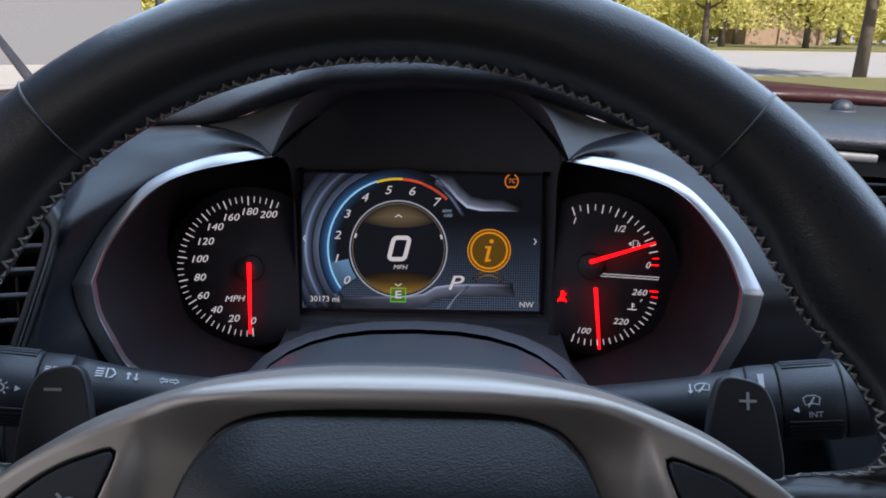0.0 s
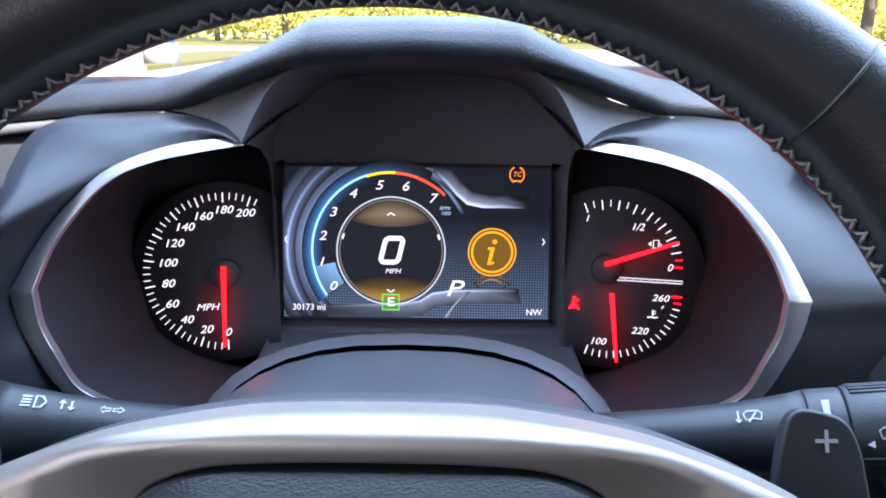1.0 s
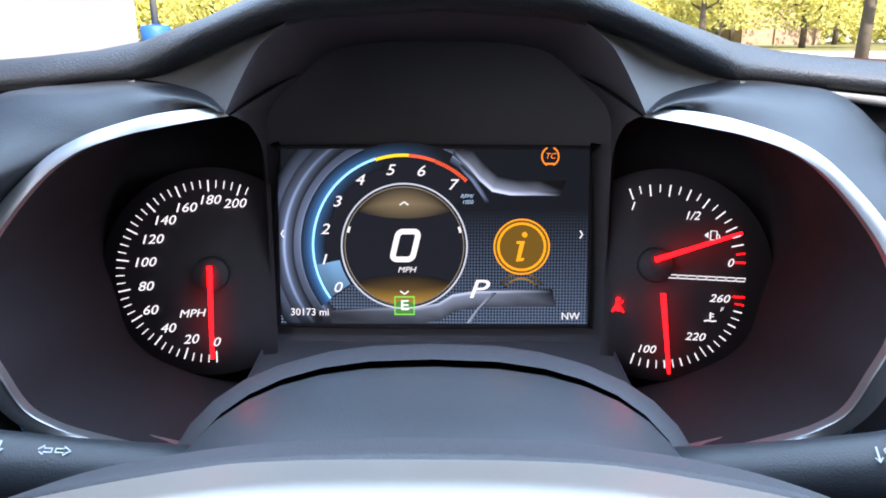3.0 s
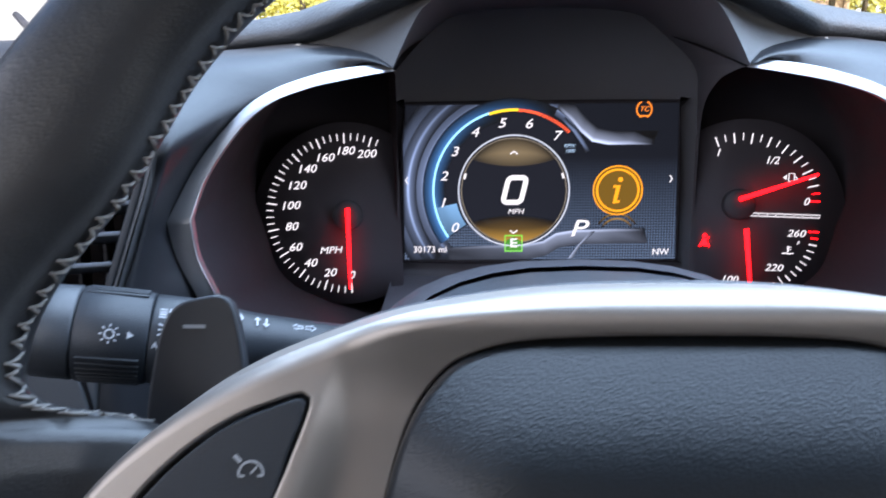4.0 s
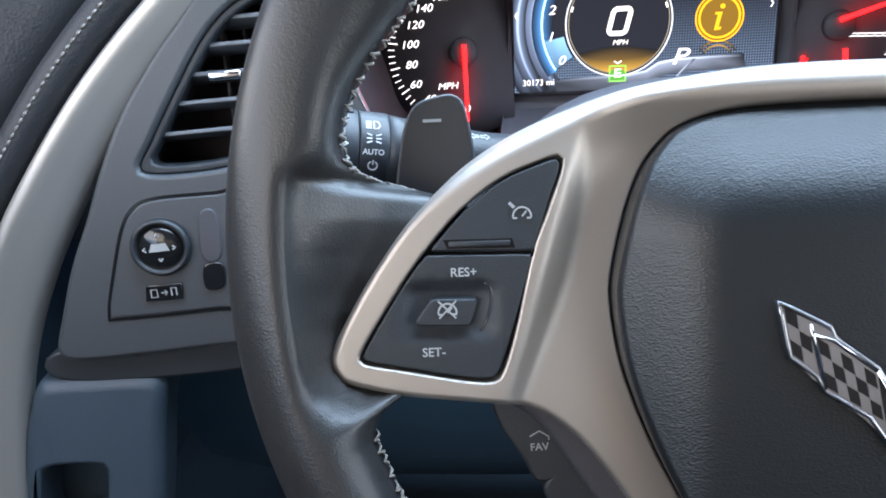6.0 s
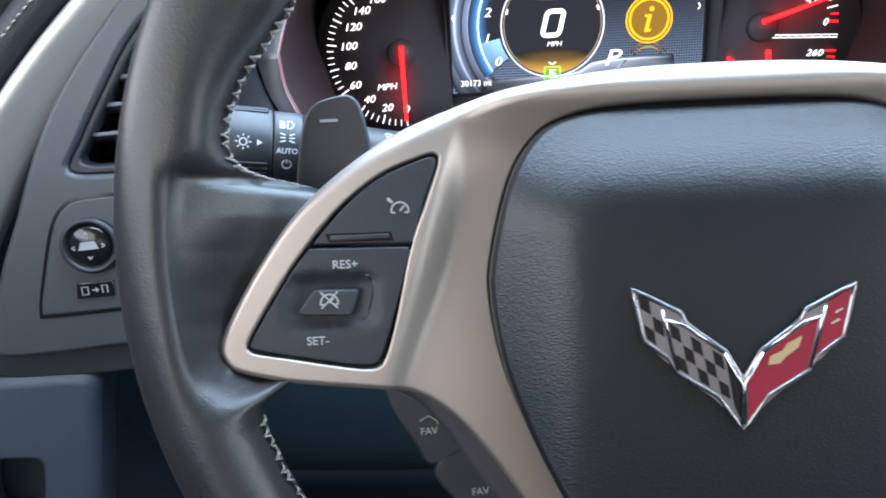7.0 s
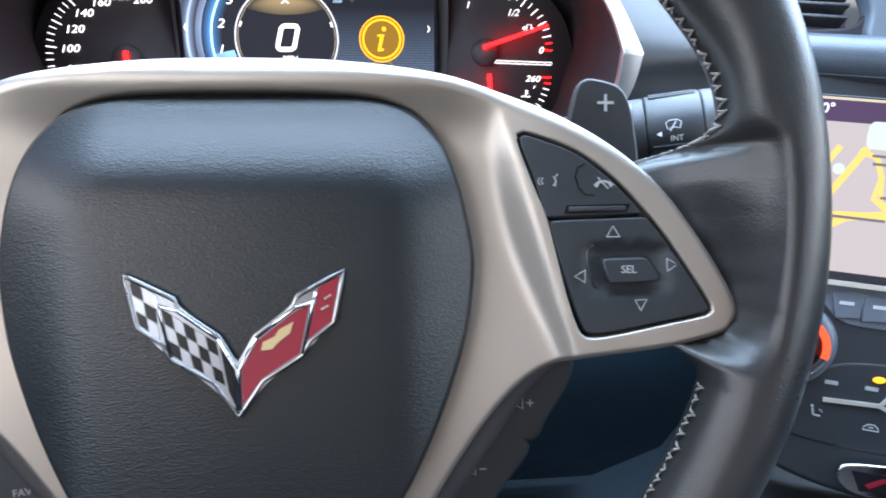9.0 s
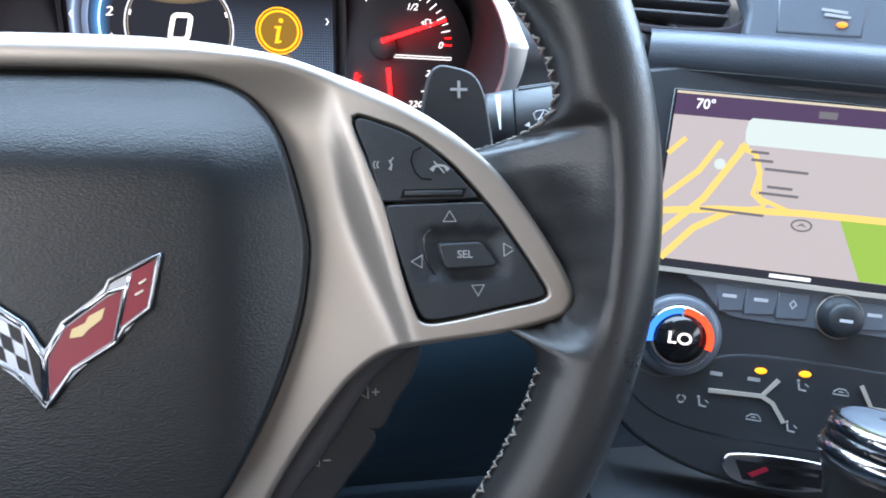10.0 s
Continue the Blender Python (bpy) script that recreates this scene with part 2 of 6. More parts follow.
def strip(pts, width, height=0.4, closed=False):
    """A flat raised line along pts (millimetres, in the plane z = 0)."""
    p = [Vector((*q, 0)) for q in pts]
    n = len(p)
    rows = []
    for i in range(n):
        t = (p[(i + 1) % n] - p[i - 1]) if closed or 0 < i < n - 1 else (p[1] - p[0] if i == 0 else p[-1] - p[-2])
        t.normalize()
        s = Vector((-t.y, t.x, 0)) * (width[i] if isinstance(width, list) else width) / 2
        rows.append([(p[i] + s) * MM, (p[i] + s) * MM + Vector((0, 0, height * MM)), (p[i] - s) * MM + Vector((0, 0, height * MM)), (p[i] - s) * MM])
    bm = loft(rows, close_u=True, close_v=closed)
    if not closed:
        cap(bm, 0, 4)
        cap(bm, (n - 1) * 4, 4)
    return bm


def arc(cx, cy, r, a0, a1, n=24):
    return [(cx + r * math.cos(radians(a0 + (a1 - a0) * k / n)), cy + r * math.sin(radians(a0 + (a1 - a0) * k / n))) for k in range(n + 1)]


def flat(pts, z=0.0, depth=0.3):
    """A thin polygon (millimetres) with a little thickness."""
    bm = bmesh.new()
    top = [bm.verts.new((x * MM, y * MM, (z + depth) * MM)) for x, y in pts]
    low = [bm.verts.new((x * MM, y * MM, z * MM)) for x, y in pts]
    bm.faces.new(top)
    for i in range(len(pts)):
        j = (i + 1) % len(pts)
        bm.faces.new((low[i], low[j], top[j], top[i]))
    return bm


def merge(*bms):
    out = bmesh.new()
    for b in bms:
        me = bpy.data.meshes.new("tmp")
        b.to_mesh(me)
        b.free()
        out.from_mesh(me)
        bpy.data.meshes.remove(me)
    return out


def at(x, y, z=0.0, rz=0.0, rx=0.0, ry=0.0):
    """A pose from millimetres and degrees."""
    return pose(x * MM, y * MM, z * MM, rx, ry, rz)


# lettering: each text is turned into a mesh once, at the size of 1 mm
LETTERS = {}


def letters(todo):
    made = []
    for text, shear, bold in todo:
        cu = bpy.data.curves.new("text", "FONT")
        cu.body, cu.shear, cu.size = text, shear, 1.0
        cu.align_x, cu.align_y = "CENTER", "CENTER"
        cu.offset, cu.extrude, cu.resolution_u = bold, 0.04, 3
        ob = new("text", cu)
        made.append((text, ob))
    deps = bpy.context.evaluated_depsgraph_get()
    deps.update()
    for text, ob in made:
        LETTERS[text] = bpy.data.meshes.new_from_object(ob.evaluated_get(deps))
        bpy.data.objects.remove(ob)


def write(text, size, mat, parent, m, name="lettering", wide=1.0):
    me = LETTERS[text].copy()
    me.transform(Matrix.Diagonal((size * MM * wide, size * MM, size * MM * 0.5, 1)))
    me.materials.clear()
    me.materials.append(mat)
    ob = new(name, me)
    ob.parent = parent
    ob.matrix_basis = m
    return ob


letters([(str(k), 0.26, 0.0) for k in (0, 1, 2, 3, 4, 5, 6, 7)] + [(str(k), 0.26, 0.0) for k in (20, 40, 60, 80, 100, 120, 140, 160, 180, 200, 220, 260)]
        + [(t, 0.26, 0.0) for t in ("MPH", "1/2", "P", "RPM/", "1000", "TC", "F")]
        + [(t, 0.0, 0.0) for t in ("30173 mi", "NW")] + [(t, 0.0, 0.012) for t in ("E", "AUTO", "RES+", "SET-", "SEL", "FAV", "INT", "LO", "HI", "OFF", "70°", "A/C")])

# ---- the cabin's shell and the world outside ----
GROUND = material("pale_concrete", (0.38, 0.365, 0.34), 0.9, vary=0.2, scale=(0.02, 0.02, 0.02))
GRASS = material("dry_grass", (0.16, 0.15, 0.05), 0.95, vary=0.35, scale=(0.05, 0.05, 0.05))
LEAF = material("sunlit_leaves", (0.66, 0.62, 0.20), 0.8, vary=0.3, scale=(0.1, 0.1, 0.1))
# thin leaves let some of the sun through
_ln, _ll = LEAF.node_tree.nodes, LEAF.node_tree.links
_tr, _mx = _ln.new("ShaderNodeBsdfTranslucent"), _ln.new("ShaderNodeMixShader")
_tr.inputs[0].default_value = (0.72, 0.68, 0.18, 1)
_mx.inputs[0].default_value = 0.45
_ll.new(_ln["Principled BSDF"].outputs[0], _mx.inputs[1])
_ll.new(_tr.outputs[0], _mx.inputs[2])
_ll.new(_mx.outputs[0], _ln["Material Output"].inputs[0])
BARK = material("bark", (0.10, 0.075, 0.05), 0.9, vary=0.3, scale=(0.2, 0.2, 0.05))
WALLPAINT = material("white_wall_paint", (0.20, 0.20, 0.20), 0.8, vary=0.06, scale=(0.03, 0.03, 0.03))
BRICK = material("brown_brick", (0.36, 0.25, 0.17), 0.9, vary=0.25, scale=(0.1, 0.1, 0.1))
BLUE = material("blue_paint", (0.03, 0.14, 0.42), 0.5, vary=0.1)
HOODRED = material("dark_red_paint", (0.045, 0.011, 0.011), 0.5, vary=0.5, spec=0.25, grain=(("voronoi", 90, 0.4),))
HEADLINER = material("dark_grey_headliner", (0.09, 0.085, 0.08), 0.9, vary=0.06)
# The blue light low in the cabin is put into this trim's colour.
TRIMCLOTH = material("dark_cabin_trim", (0.011, 0.026, 0.040), 0.8, vary=0.1)


def slab(name, x0, x1, y0, y1, z0, z1, mat, kind="structure", label="", category="", bevel=0):
    bm = box((x1 - x0) / MM, (y1 - y0) / MM, (z1 - z0) / MM, bevel, ((x0 + x1) / 2 / MM, (y0 + y1) / 2 / MM, (z0 + z1) / 2 / MM))
    return tagged(part(name, bm, mat, smooth=False), label, category, kind=kind)


slab("ground", -600, 600, -600, 900, -0.3, 0.0, GROUND, label="pale sunlit concrete parking lot", category="ground")
slab("grass_verge", -3.0, 60, 11.5, 15.5, 0.0, 0.06, GRASS, label="strip of dry olive grass beside the lot", category="grass")
slab("side_verge", -9.4, -6.6, 15.0, 30.0, 0.0, 0.10, GRASS, label="patch of dry grass beside the white wall", category="grass")
slab("far_lawn", -60, 80, 42, 90, 0.0, 0.10, GRASS, label="far dry lawn under the trees", category="grass")


def white_building():
    b = thing("white_building", "plain white painted building wall beside the lot", "building", pose(-14.2, 10.3, 0, 0, 0, 26))
    part("wall", box(18200, 5000, 5200, 10, (0, 0, 2600)), WALLPAINT, b, smooth=False)
    part("roof_edge", box(18600, 5400, 240, 20, (0, 0, 5320)), WALLPAINT, b, "white roof edge", smooth=False)
    part("plinth", box(18260, 5060, 300, 8, (0, 0, 150)), GROUND, b, "pale concrete plinth", smooth=False)


white_building()


def brick_building():
    b = thing("brick_building", "low brown brick building under the trees", "building", pose(26.4, 62, 0))
    part("wall", box(6000, 5000, 3400, 10, (0, 0, 1700)), BRICK, b, smooth=False)
    part("roof", box(6600, 5600, 340, 20, (0, 0, 3570)), GROUND, b, smooth=False)
    for x in (-2900, -300, 2900):
        part("pier", box(380, 160, 3400, 10, (x, -2580, 1700)), BRICK, b, smooth=False)


brick_building()


def tree(x, y, h, spread, seed, low=2.6, girth=0.2):
    """A tapered trunk with limbs and a ragged crown of many leaf clumps."""
    rng = random.Random(seed)
    t = thing("tree", "sunlit tree with yellow-green leaves and a bare trunk", "tree", pose(x, y, 0), group="trees past the lot")
    trunk = [(rng.uniform(-0.05, 0.05) * k, rng.uniform(-0.05, 0.05) * k, h * 0.75 * k / 6) for k in range(7)]
    bms = [sweep(trunk, [1000 * girth * (1 - 0.11 * k) for k in range(7)], 8)]
    tips = []
    for k in range(9):
        a, z0 = rng.uniform(0, 6.28), rng.uniform(low * 0.8, h * 0.7)
        r = spread * rng.uniform(0.5, 0.9)
        end = Vector((math.cos(a) * r, math.sin(a) * r, z0 + rng.uniform(0.4, 2.0)))
        mid = Vector((end.x * 0.5, end.y * 0.5, z0 + (end.z - z0) * 0.3))
        bms.append(sweep([(0, 0, z0), mid, end], [90, 55, 25], 6))
        tips += [end, mid]
    part("trunk", merge(*bms), BARK, t)
    bm = bmesh.new()
    for k in range(4200):
        c = rng.choice(tips)
        p = c + Vector((rng.gauss(0, spread * 0.3), rng.gauss(0, spread * 0.3), rng.gauss(0.2, h * 0.09)))
        if p.z < low:
            continue
        s = rng.uniform(0.09, 0.19)
        m = Matrix.Translation(p) @ Euler((rng.uniform(0, 6.3), rng.uniform(0, 6.3), 0)).to_matrix().to_4x4()
        v = [bm.verts.new(m @ Vector(q)) for q in ((-s, 0, 0), (0, -s * 0.5, s * 0.15), (s, 0, 0), (0, s * 0.5, s * 0.15))]
        bm.faces.new(v)
    tagged(part("crown", bm, LEAF, t, smooth=False), kind="stuff")


for k, (x, y, h) in enumerate(((8.85, 16.0, 7.5), (14.4, 42.6, 8), (17.0, 47, 9), (25.5, 46, 9), (21.8, 46, 8), (6, 52, 9), (-4, 50, 9), (-10, 46, 8), (12, 56, 10), (22, 58, 10), (31, 60, 10), (-17, 55, 9), (0, 60, 10), (38, 52, 9))):
    tree(x, y, h, 2.6 + 0.1 * k, k, low=1.2 if y > 43 else 2.6, girth=0.15 if y < 20 else 0.22)


def hedge():
    rng = random.Random(77)
    bm = bmesh.new()
    for k in range(42000):
        p = Vector((rng.uniform(-45, 60), 66 + rng.gauss(0, 1.2), abs(rng.gauss(0, 1.6)) + rng.uniform(0, 3.5)))
        s = rng.uniform(0.2, 0.42)
        m = Matrix.Translation(p) @ Euler((rng.uniform(0, 6.3), rng.uniform(0, 6.3), 0)).to_matrix().to_4x4()
        bm.faces.new([bm.verts.new(m @ Vector(q)) for q in ((-s, 0, 0), (0, -s * 0.5, 0), (s, 0, 0), (0, s * 0.5, 0))])
    tagged(part("hedge", bm, LEAF, smooth=False), "far yellow-green hedge behind the lot", "hedge", kind="stuff")


hedge()


def sign_post():
    p = thing("lamp_post", "white painted post on a blue base beside the lot", "post", pose(-6.95, 18.0, 0))
    part("pole", lathe([(80, 900), (80, 4200), (60, 4210)], 16), WALLPAINT, p)
    part("plinth", lathe([(420, 0), (420, 540), (360, 570), (90, 580)], 20), GROUND, p, "pale concrete plinth")
    part("base", lathe([(330, 560), (350, 590), (350, 1000), (310, 1060), (90, 1080)], 20), BLUE, p, "blue painted round base")


sign_post()

rail = thing("metal_rail", "thin black metal rail standing beside the lot", "rail")
part("rail_bar", sweep([(-1.28, 2.28, 0.715), (-1.65, 2.81, 0.777), (-2.2, 3.6, 0.87)], 17, 8), MATT, rail)
part("rail_post", sweep([(-1.30, 2.30, 0.0), (-1.30, 2.30, 0.72)], 17, 8), MATT, rail)

# the car's own shell round the camera
slab("cabin_floor", -0.52, 1.26, -1.30, 0.75, 0.14, 0.20, TRIMCLOTH, label="dark carpeted cabin floor", category="floor")
slab("roof_panel", -0.50, 1.24, -1.30, 0.10, 1.19, 1.22, HEADLINER, label="dark grey cloth headliner under the roof", category="ceiling")
slab("rear_bulkhead", -0.52, 1.26, -1.33, -1.30, 0.14, 1.22, TRIMCLOTH, label="dark trimmed bulkhead behind the seats", category="wall")
slab("left_door_wall", -0.58, -0.52, -1.30, 0.75, 0.14, 0.84, TRIMCLOTH, label="dark lower door wall", category="wall")
slab("right_door_wall", 1.26, 1.32, -1.30, 0.75, 0.14, 0.84, TRIMCLOTH, label="dark lower door wall", category="wall")
slab("firewall", -0.52, 1.26, 0.72, 0.75, 0.14, 0.79, TRIMCLOTH, label="black firewall behind the dashboard", category="wall")


def pillar(x, name):
    s = 1 if x > 0.3 else -1
    bm = sweep([(x, 0.70, 0.80), (x + 0.01 * s, 0.62, 0.90), (x - 0.02 * s, 0.40, 1.05), (x - 0.04 * s, 0.08, 1.20)], [20, 22, 24, 24], 10)
    tagged(part(name, bm, MATT), "black windscreen pillar", "pillar", kind="structure")


pillar(-0.60, "pillar_left")
pillar(1.33, "pillar_right")
tagged(part("windscreen_header", sweep([(-0.56, 0.09, 1.20), (0.37, 0.12, 1.21), (1.29, 0.09, 1.20)], 30, 10), MATT), "black windscreen header rail", "header", kind="structure")


def windscreen():
    g = bpy.data.materials.new("windscreen_glass")
    g.use_nodes = True
    n, l = g.node_tree.nodes, g.node_tree.links
    n.remove(n["Principled BSDF"])
    tr, gl, mx = n.new("ShaderNodeBsdfTransparent"), n.new("ShaderNodeBsdfGlossy"), n.new("ShaderNodeMixShader")
    tr.inputs[0].default_value = (0.93, 0.95, 0.94, 1)
    gl.inputs["Roughness"].default_value = 0.02
    mx.inputs[0].default_value = 0.05
    l.new(tr.outputs[0], mx.inputs[1])
    l.new(gl.outputs[0], mx.inputs[2])
    l.new(mx.outputs[0], n["Material Output"].inputs[0])
    rows = []
    for v in range(9):
        t = v / 8
        rows.append([(lerp(-0.58, 1.31, u / 16), lerp(0.66, 0.10, t) + 0.14 * (1 - (u / 8 - 1) ** 2) * (1 - 0.6 * t), lerp(0.81, 1.20, t) + 0.02 * math.sin(math.pi * t)) for u in range(17)])
    ob = part("windscreen", loft(rows), g)
    ob.visible_shadow = False
    tagged(ob, "clear curved windscreen glass", "windscreen", kind="structure")


windscreen()


def bonnet():
    rows = []
    for v in range(15):
        t = v / 14
        rows.append([(lerp(-0.55, 1.29, u / 30), lerp(0.70, 2.15, t) + 0.12 * (1 - (u / 15 - 1) ** 2), lerp(0.810, 0.705, t ** 2.2) + 0.03 * math.exp(-((u / 15 - 1) / 0.35) ** 2) + 0.012 * abs(u / 15 - 1) ** 3) for u in range(31)])
    b = tagged(part("bonnet", loft(rows), HOODRED), "dark red car bonnet with dried water spots", "bonnet")
    m = b.modifiers.new("thickness", "SOLIDIFY")
    m.thickness = 0.012


bonnet()

# ---- the steering wheel; its own frame: x right, y up in the wheel's plane, z to the driver ----
WHEEL = pose(0, 0.1724, 0.7559, 65.6)
wheel = thing("steering_wheel", "black leather steering wheel with satin silver spokes and grey stitching", "steering wheel", WHEEL)
R_OUT = 179.5


def mirror(pts):
    return [(-x, y) for x, y in reversed(pts)]


def both(half):
    """A closed symmetric outline from its right half, top to bottom."""
    return half + [(-x, y) for x, y in reversed(half) if x > 0.01]


def rim_angle(deg):
    d = deg % 360
    return d if d <= 90 else (180 - d if d <= 270 else d - 360)


WING_P = [-20.6, -18.4, -16.4, -14.6, 7.0, 7.7, 8.3, 9.0, 10.2, 12.0, 15.0]
WING_W = [0.0, 0.12, 0.62, 1.0, 1.0, 0.72, 0.36, 0.20, 0.09, 0.03, 0.0]
BARE_P = [-90, -40, -20, 12, 15.5, 18.8, 22, 25, 30, 36, 41, 50, 60, 90]
BARE_R = [151, 151, 149.5, 150.2, 150, 149, 146.6, 144.4, 141.8, 143.2, 145.8, 148, 148.5, 148.5]


def rim_wing(deg):
    """How far the leather runs from the rim onto the spoke at this angle: 0 to 1."""
    p = rim_angle(deg)
    return sum(float(np.interp(p + d, WING_P, WING_W)) for d in (-0.3, 0.0, 0.3)) / 3


def rim_bare(deg):
    """The rim's own inner radius, with its thumb grips."""
    p = rim_angle(deg)
    return sum(float(np.interp(p + d, BARE_P, BARE_R)) for d in (-2.5, -1.2, 0.0, 1.2, 2.5)) / 5


def rim_point(deg, k, grow=0.0):
    """A point of the rim's skin: angle round the wheel, angle k (radians) round the section."""
    k = k % (2 * math.pi)
    up = 1 if k <= math.pi else -1
    a = k if up > 0 else 2 * math.pi - k
    mid = 164.0
    reach = (R_OUT - mid if a < math.pi / 2 else mid - rim_bare(deg)) + grow
    # near the spokes the section's inner shoulder fills out
    p = rim_angle(deg)
    full = smooth((27 - p) / 17) if p > 0 else smooth((p + 16) / 8)
    e = lerp(1.0, 0.62, full) if a > math.pi / 2 and up > 0 else 1.0
    rho = mid + reach * math.copysign(abs(math.cos(a)) ** e, math.cos(a))
    z = (15.5 + grow) * math.sin(a) ** e * up if a < math.pi - 1e-6 else 0.0
    turn = radians(100)
    if a > turn:
        # the sheet that runs from the rim's shoulder down onto the spoke
        t = (a - turn) / (math.pi - turn)
        r0 = mid + (mid - rim_bare(deg)) * math.cos(turn)
        wr = lerp(r0, 114, t ** 1.4) - grow
        u = min(1.0, (r0 - wr) / float(np.interp(rim_angle(deg), (-22, -17, -14, -11, -8, -4, 0, 4, 9), (30, 19, 12, 10, 13, 19, 27, 38, 46))))
        back = smooth((t - 0.9) / 0.1)
        # it dips under the trim's edge
        deep = float(np.interp(p, (-20, -13, -8, -3), (14.0, 18.0, 21.0, 23.0)))
        edge = float(np.interp(p, (-20, -17.9, -14.6, -12.5, -7.7, -2.5), (129, 137, 151, 156, 150, 140)))
        deep += (25.0 - deep) * smooth((edge + 2.5 - wr) / 5.0)
        wz = lerp((15.3 - deep * (0.3 * u + 0.7 * smooth(u))) if up > 0 else -15.5, -11.0, back)
        # towards its upper edge the sheet rolls back
        wz -= 15 * max(0.0, (rim_angle(deg) + 4) / 12) ** 2 * u ** 0.7
        w = rim_wing(deg)
        rho, z = lerp(rho, wr, w), lerp(z, wz + grow * up, smooth(min(1.0, (1.9 if rim_angle(deg) > 0 else 1.0) * w)))
    r = radians(deg)
    return Vector((rho * math.cos(r), rho * math.sin(r), z)) * MM


part("rim", loft([[rim_point(d / 2, 2 * math.pi * k / 36) for k in range(36)] for d in range(720)], close_u=True, close_v=True), RIM, wheel, "worn black leather rim")
for d in (50, 130):
    seam = part("rim_seam", sweep([rim_point(d, 2 * math.pi * k / 32, 0.10) for k in range(32)], 0.5, 6, closed=True), RIM, wheel)


def stitching():
    """Cross stitches round the rim's inner edge and a little way along the webs of the spokes."""
    rng = random.Random(5)
    runs, last = [[]], None
    for d in range(-170, 3430):
        p = rim_point(d / 10, math.pi)
        if rim_wing(d / 10) > (0.75 if rim_angle(d / 10) > 0 else 0.04):
            last = None
            if runs[-1]:
                runs.append([])
            continue
        if last is None or (p - last).length > 3.9 * MM:
            runs[-1].append(d / 10)
            last = p
    bms = []
    for run in runs:
        for d, e in zip(run, run[1:]):
            near = 1 - 0.8 * rim_wing(d)
            high, low = math.pi - (0.15 + rng.uniform(-0.07, 0.06)) * near, math.pi + (0.08 + rng.uniform(-0.06, 0.06)) * near
            skew = rng.uniform(-0.22, 0.22)
            # one leg up onto the face, one back under the edge
            for f0, f1, k0, k1 in ((0.0 + skew, 0.62 + skew, low, high), (0.50 + skew, 1.0, high, low)):
                a, b = rim_point(lerp(d, e, f0), k0, 0.35), rim_point(lerp(d, e, f1), k1, 0.35)
                mid = (a + b) / 2
                mid += Vector((-mid.x, -mid.y, 0.0)).normalized() * rng.uniform(0.7, 1.3) * MM + Vector((0, 0, 0.5 * MM))
                bms.append(sweep([a, mid, b], [0.3, rng.uniform(0.4, 0.56), 0.3], 5))
    out = bmesh.new()
    for b in bms:
        vs = [out.verts.new(v.co) for v in b.verts]
        b.verts.index_update()
        for f in b.faces:
            out.faces.new([vs[v.index] for v in f.verts])
        b.free()
    tagged(part("stitching", out, THREAD, wheel, "light grey cross stitching"), kind="stuff")


stitching()


def soft_max(a, b, k):
    return 0.5 * (a + b + math.sqrt((a - b) ** 2 + k * k))


@functools.lru_cache(None)
def dish(x, y):
    """The spoke trim's bowl: it sinks from the rim to the hub, with a folded facet beside the buttons."""
    a = abs(x)
    yc = min(36.0, soft_max(-40.0, y, 16.0))
    edge = 84 + (25.5 - y) * 0.293 - 3.0
    face = -7.0 + 7.0 * (min(a, 148) - 86) / 58
    facet = -7.0 + 7.0 * (edge - 86) / 58 - 0.95 * (edge - a)
    crease = 79.2 - 0.43 * yc + 0.0006 * yc * yc
    floor = -14.6 + 0.0035 * (yc - 3) ** 2 + 0.14 * (a - crease)
    side = -soft_max(-face, -soft_max(facet, floor, 1.6), 0.9)
    top = -6.0 - 0.10 * max(0.0, y - 43) ** 2 - 0.45 * soft_max(0.0, 42 - y, 2.0)
    return side + (top - side) * smooth((y - 18) / 24) * smooth((98 - a) / 38)


BUTTON = [(84, 25.5), (93, 24), (103, 19.5), (113, 12), (121, 3.5), (129, -6.5), (137, -18.5), (142.8, -28), (143.3, -30.4), (141, -32), (129, -34.5), (114, -37.6), (106, -38.4), (102.6, -36), (98.6, -24), (93, -1), (88, 12)]
HUB = [(0, 39), (20, 38.8), (38, 37.6), (50, 34), (57, 28), (62, 20), (66, 8), (69.5, -8), (70, -18), (67.5, -35), (62, -52), (55, -68), (46, -84), (34, -97), (18, -104), (0, -106)]
OUTER = [(0, 50.5), (30, 49.5), (60, 45), (80, 39), (97, 32), (113, 22.4), (127, 10), (139, -6), (147.5, -20), (151.6, -29), (150.6, -34), (146, -38), (130, -42), (113, -44.3), (101, -46), (91, -49.5), (82, -56.5), (74, -66), (66, -77.5), (56, -94), (46, -114), (39, -134), (33, -148), (14, -154), (0, -155)]
trim = plate(both(OUTER), (BUTTON, mirror(BUTTON), both(HUB)), r=2.4, back=-15, zf=dish, step=2.0, cell=2.6, hole_r=0.9, flare=True)
part("spoke_trim", trim, SILVER, wheel, "satin silver spoke trim")


def hub_shape(x, y):
    qx, qy = soft_max(0.0, abs(x) - 36, 3.0), soft_max(0.0, y - 0.5, 3.0)
    d = soft_max(0.0, math.hypot(qx, qy) - 9.0, 6.0)
    return 6.0 - lerp(0.54, 0.74, smooth(qy * qy / (qx * qx + qy * qy + 1e-6))) * d * d / (d + 9) - 0.012 * max(0, -y - 40)


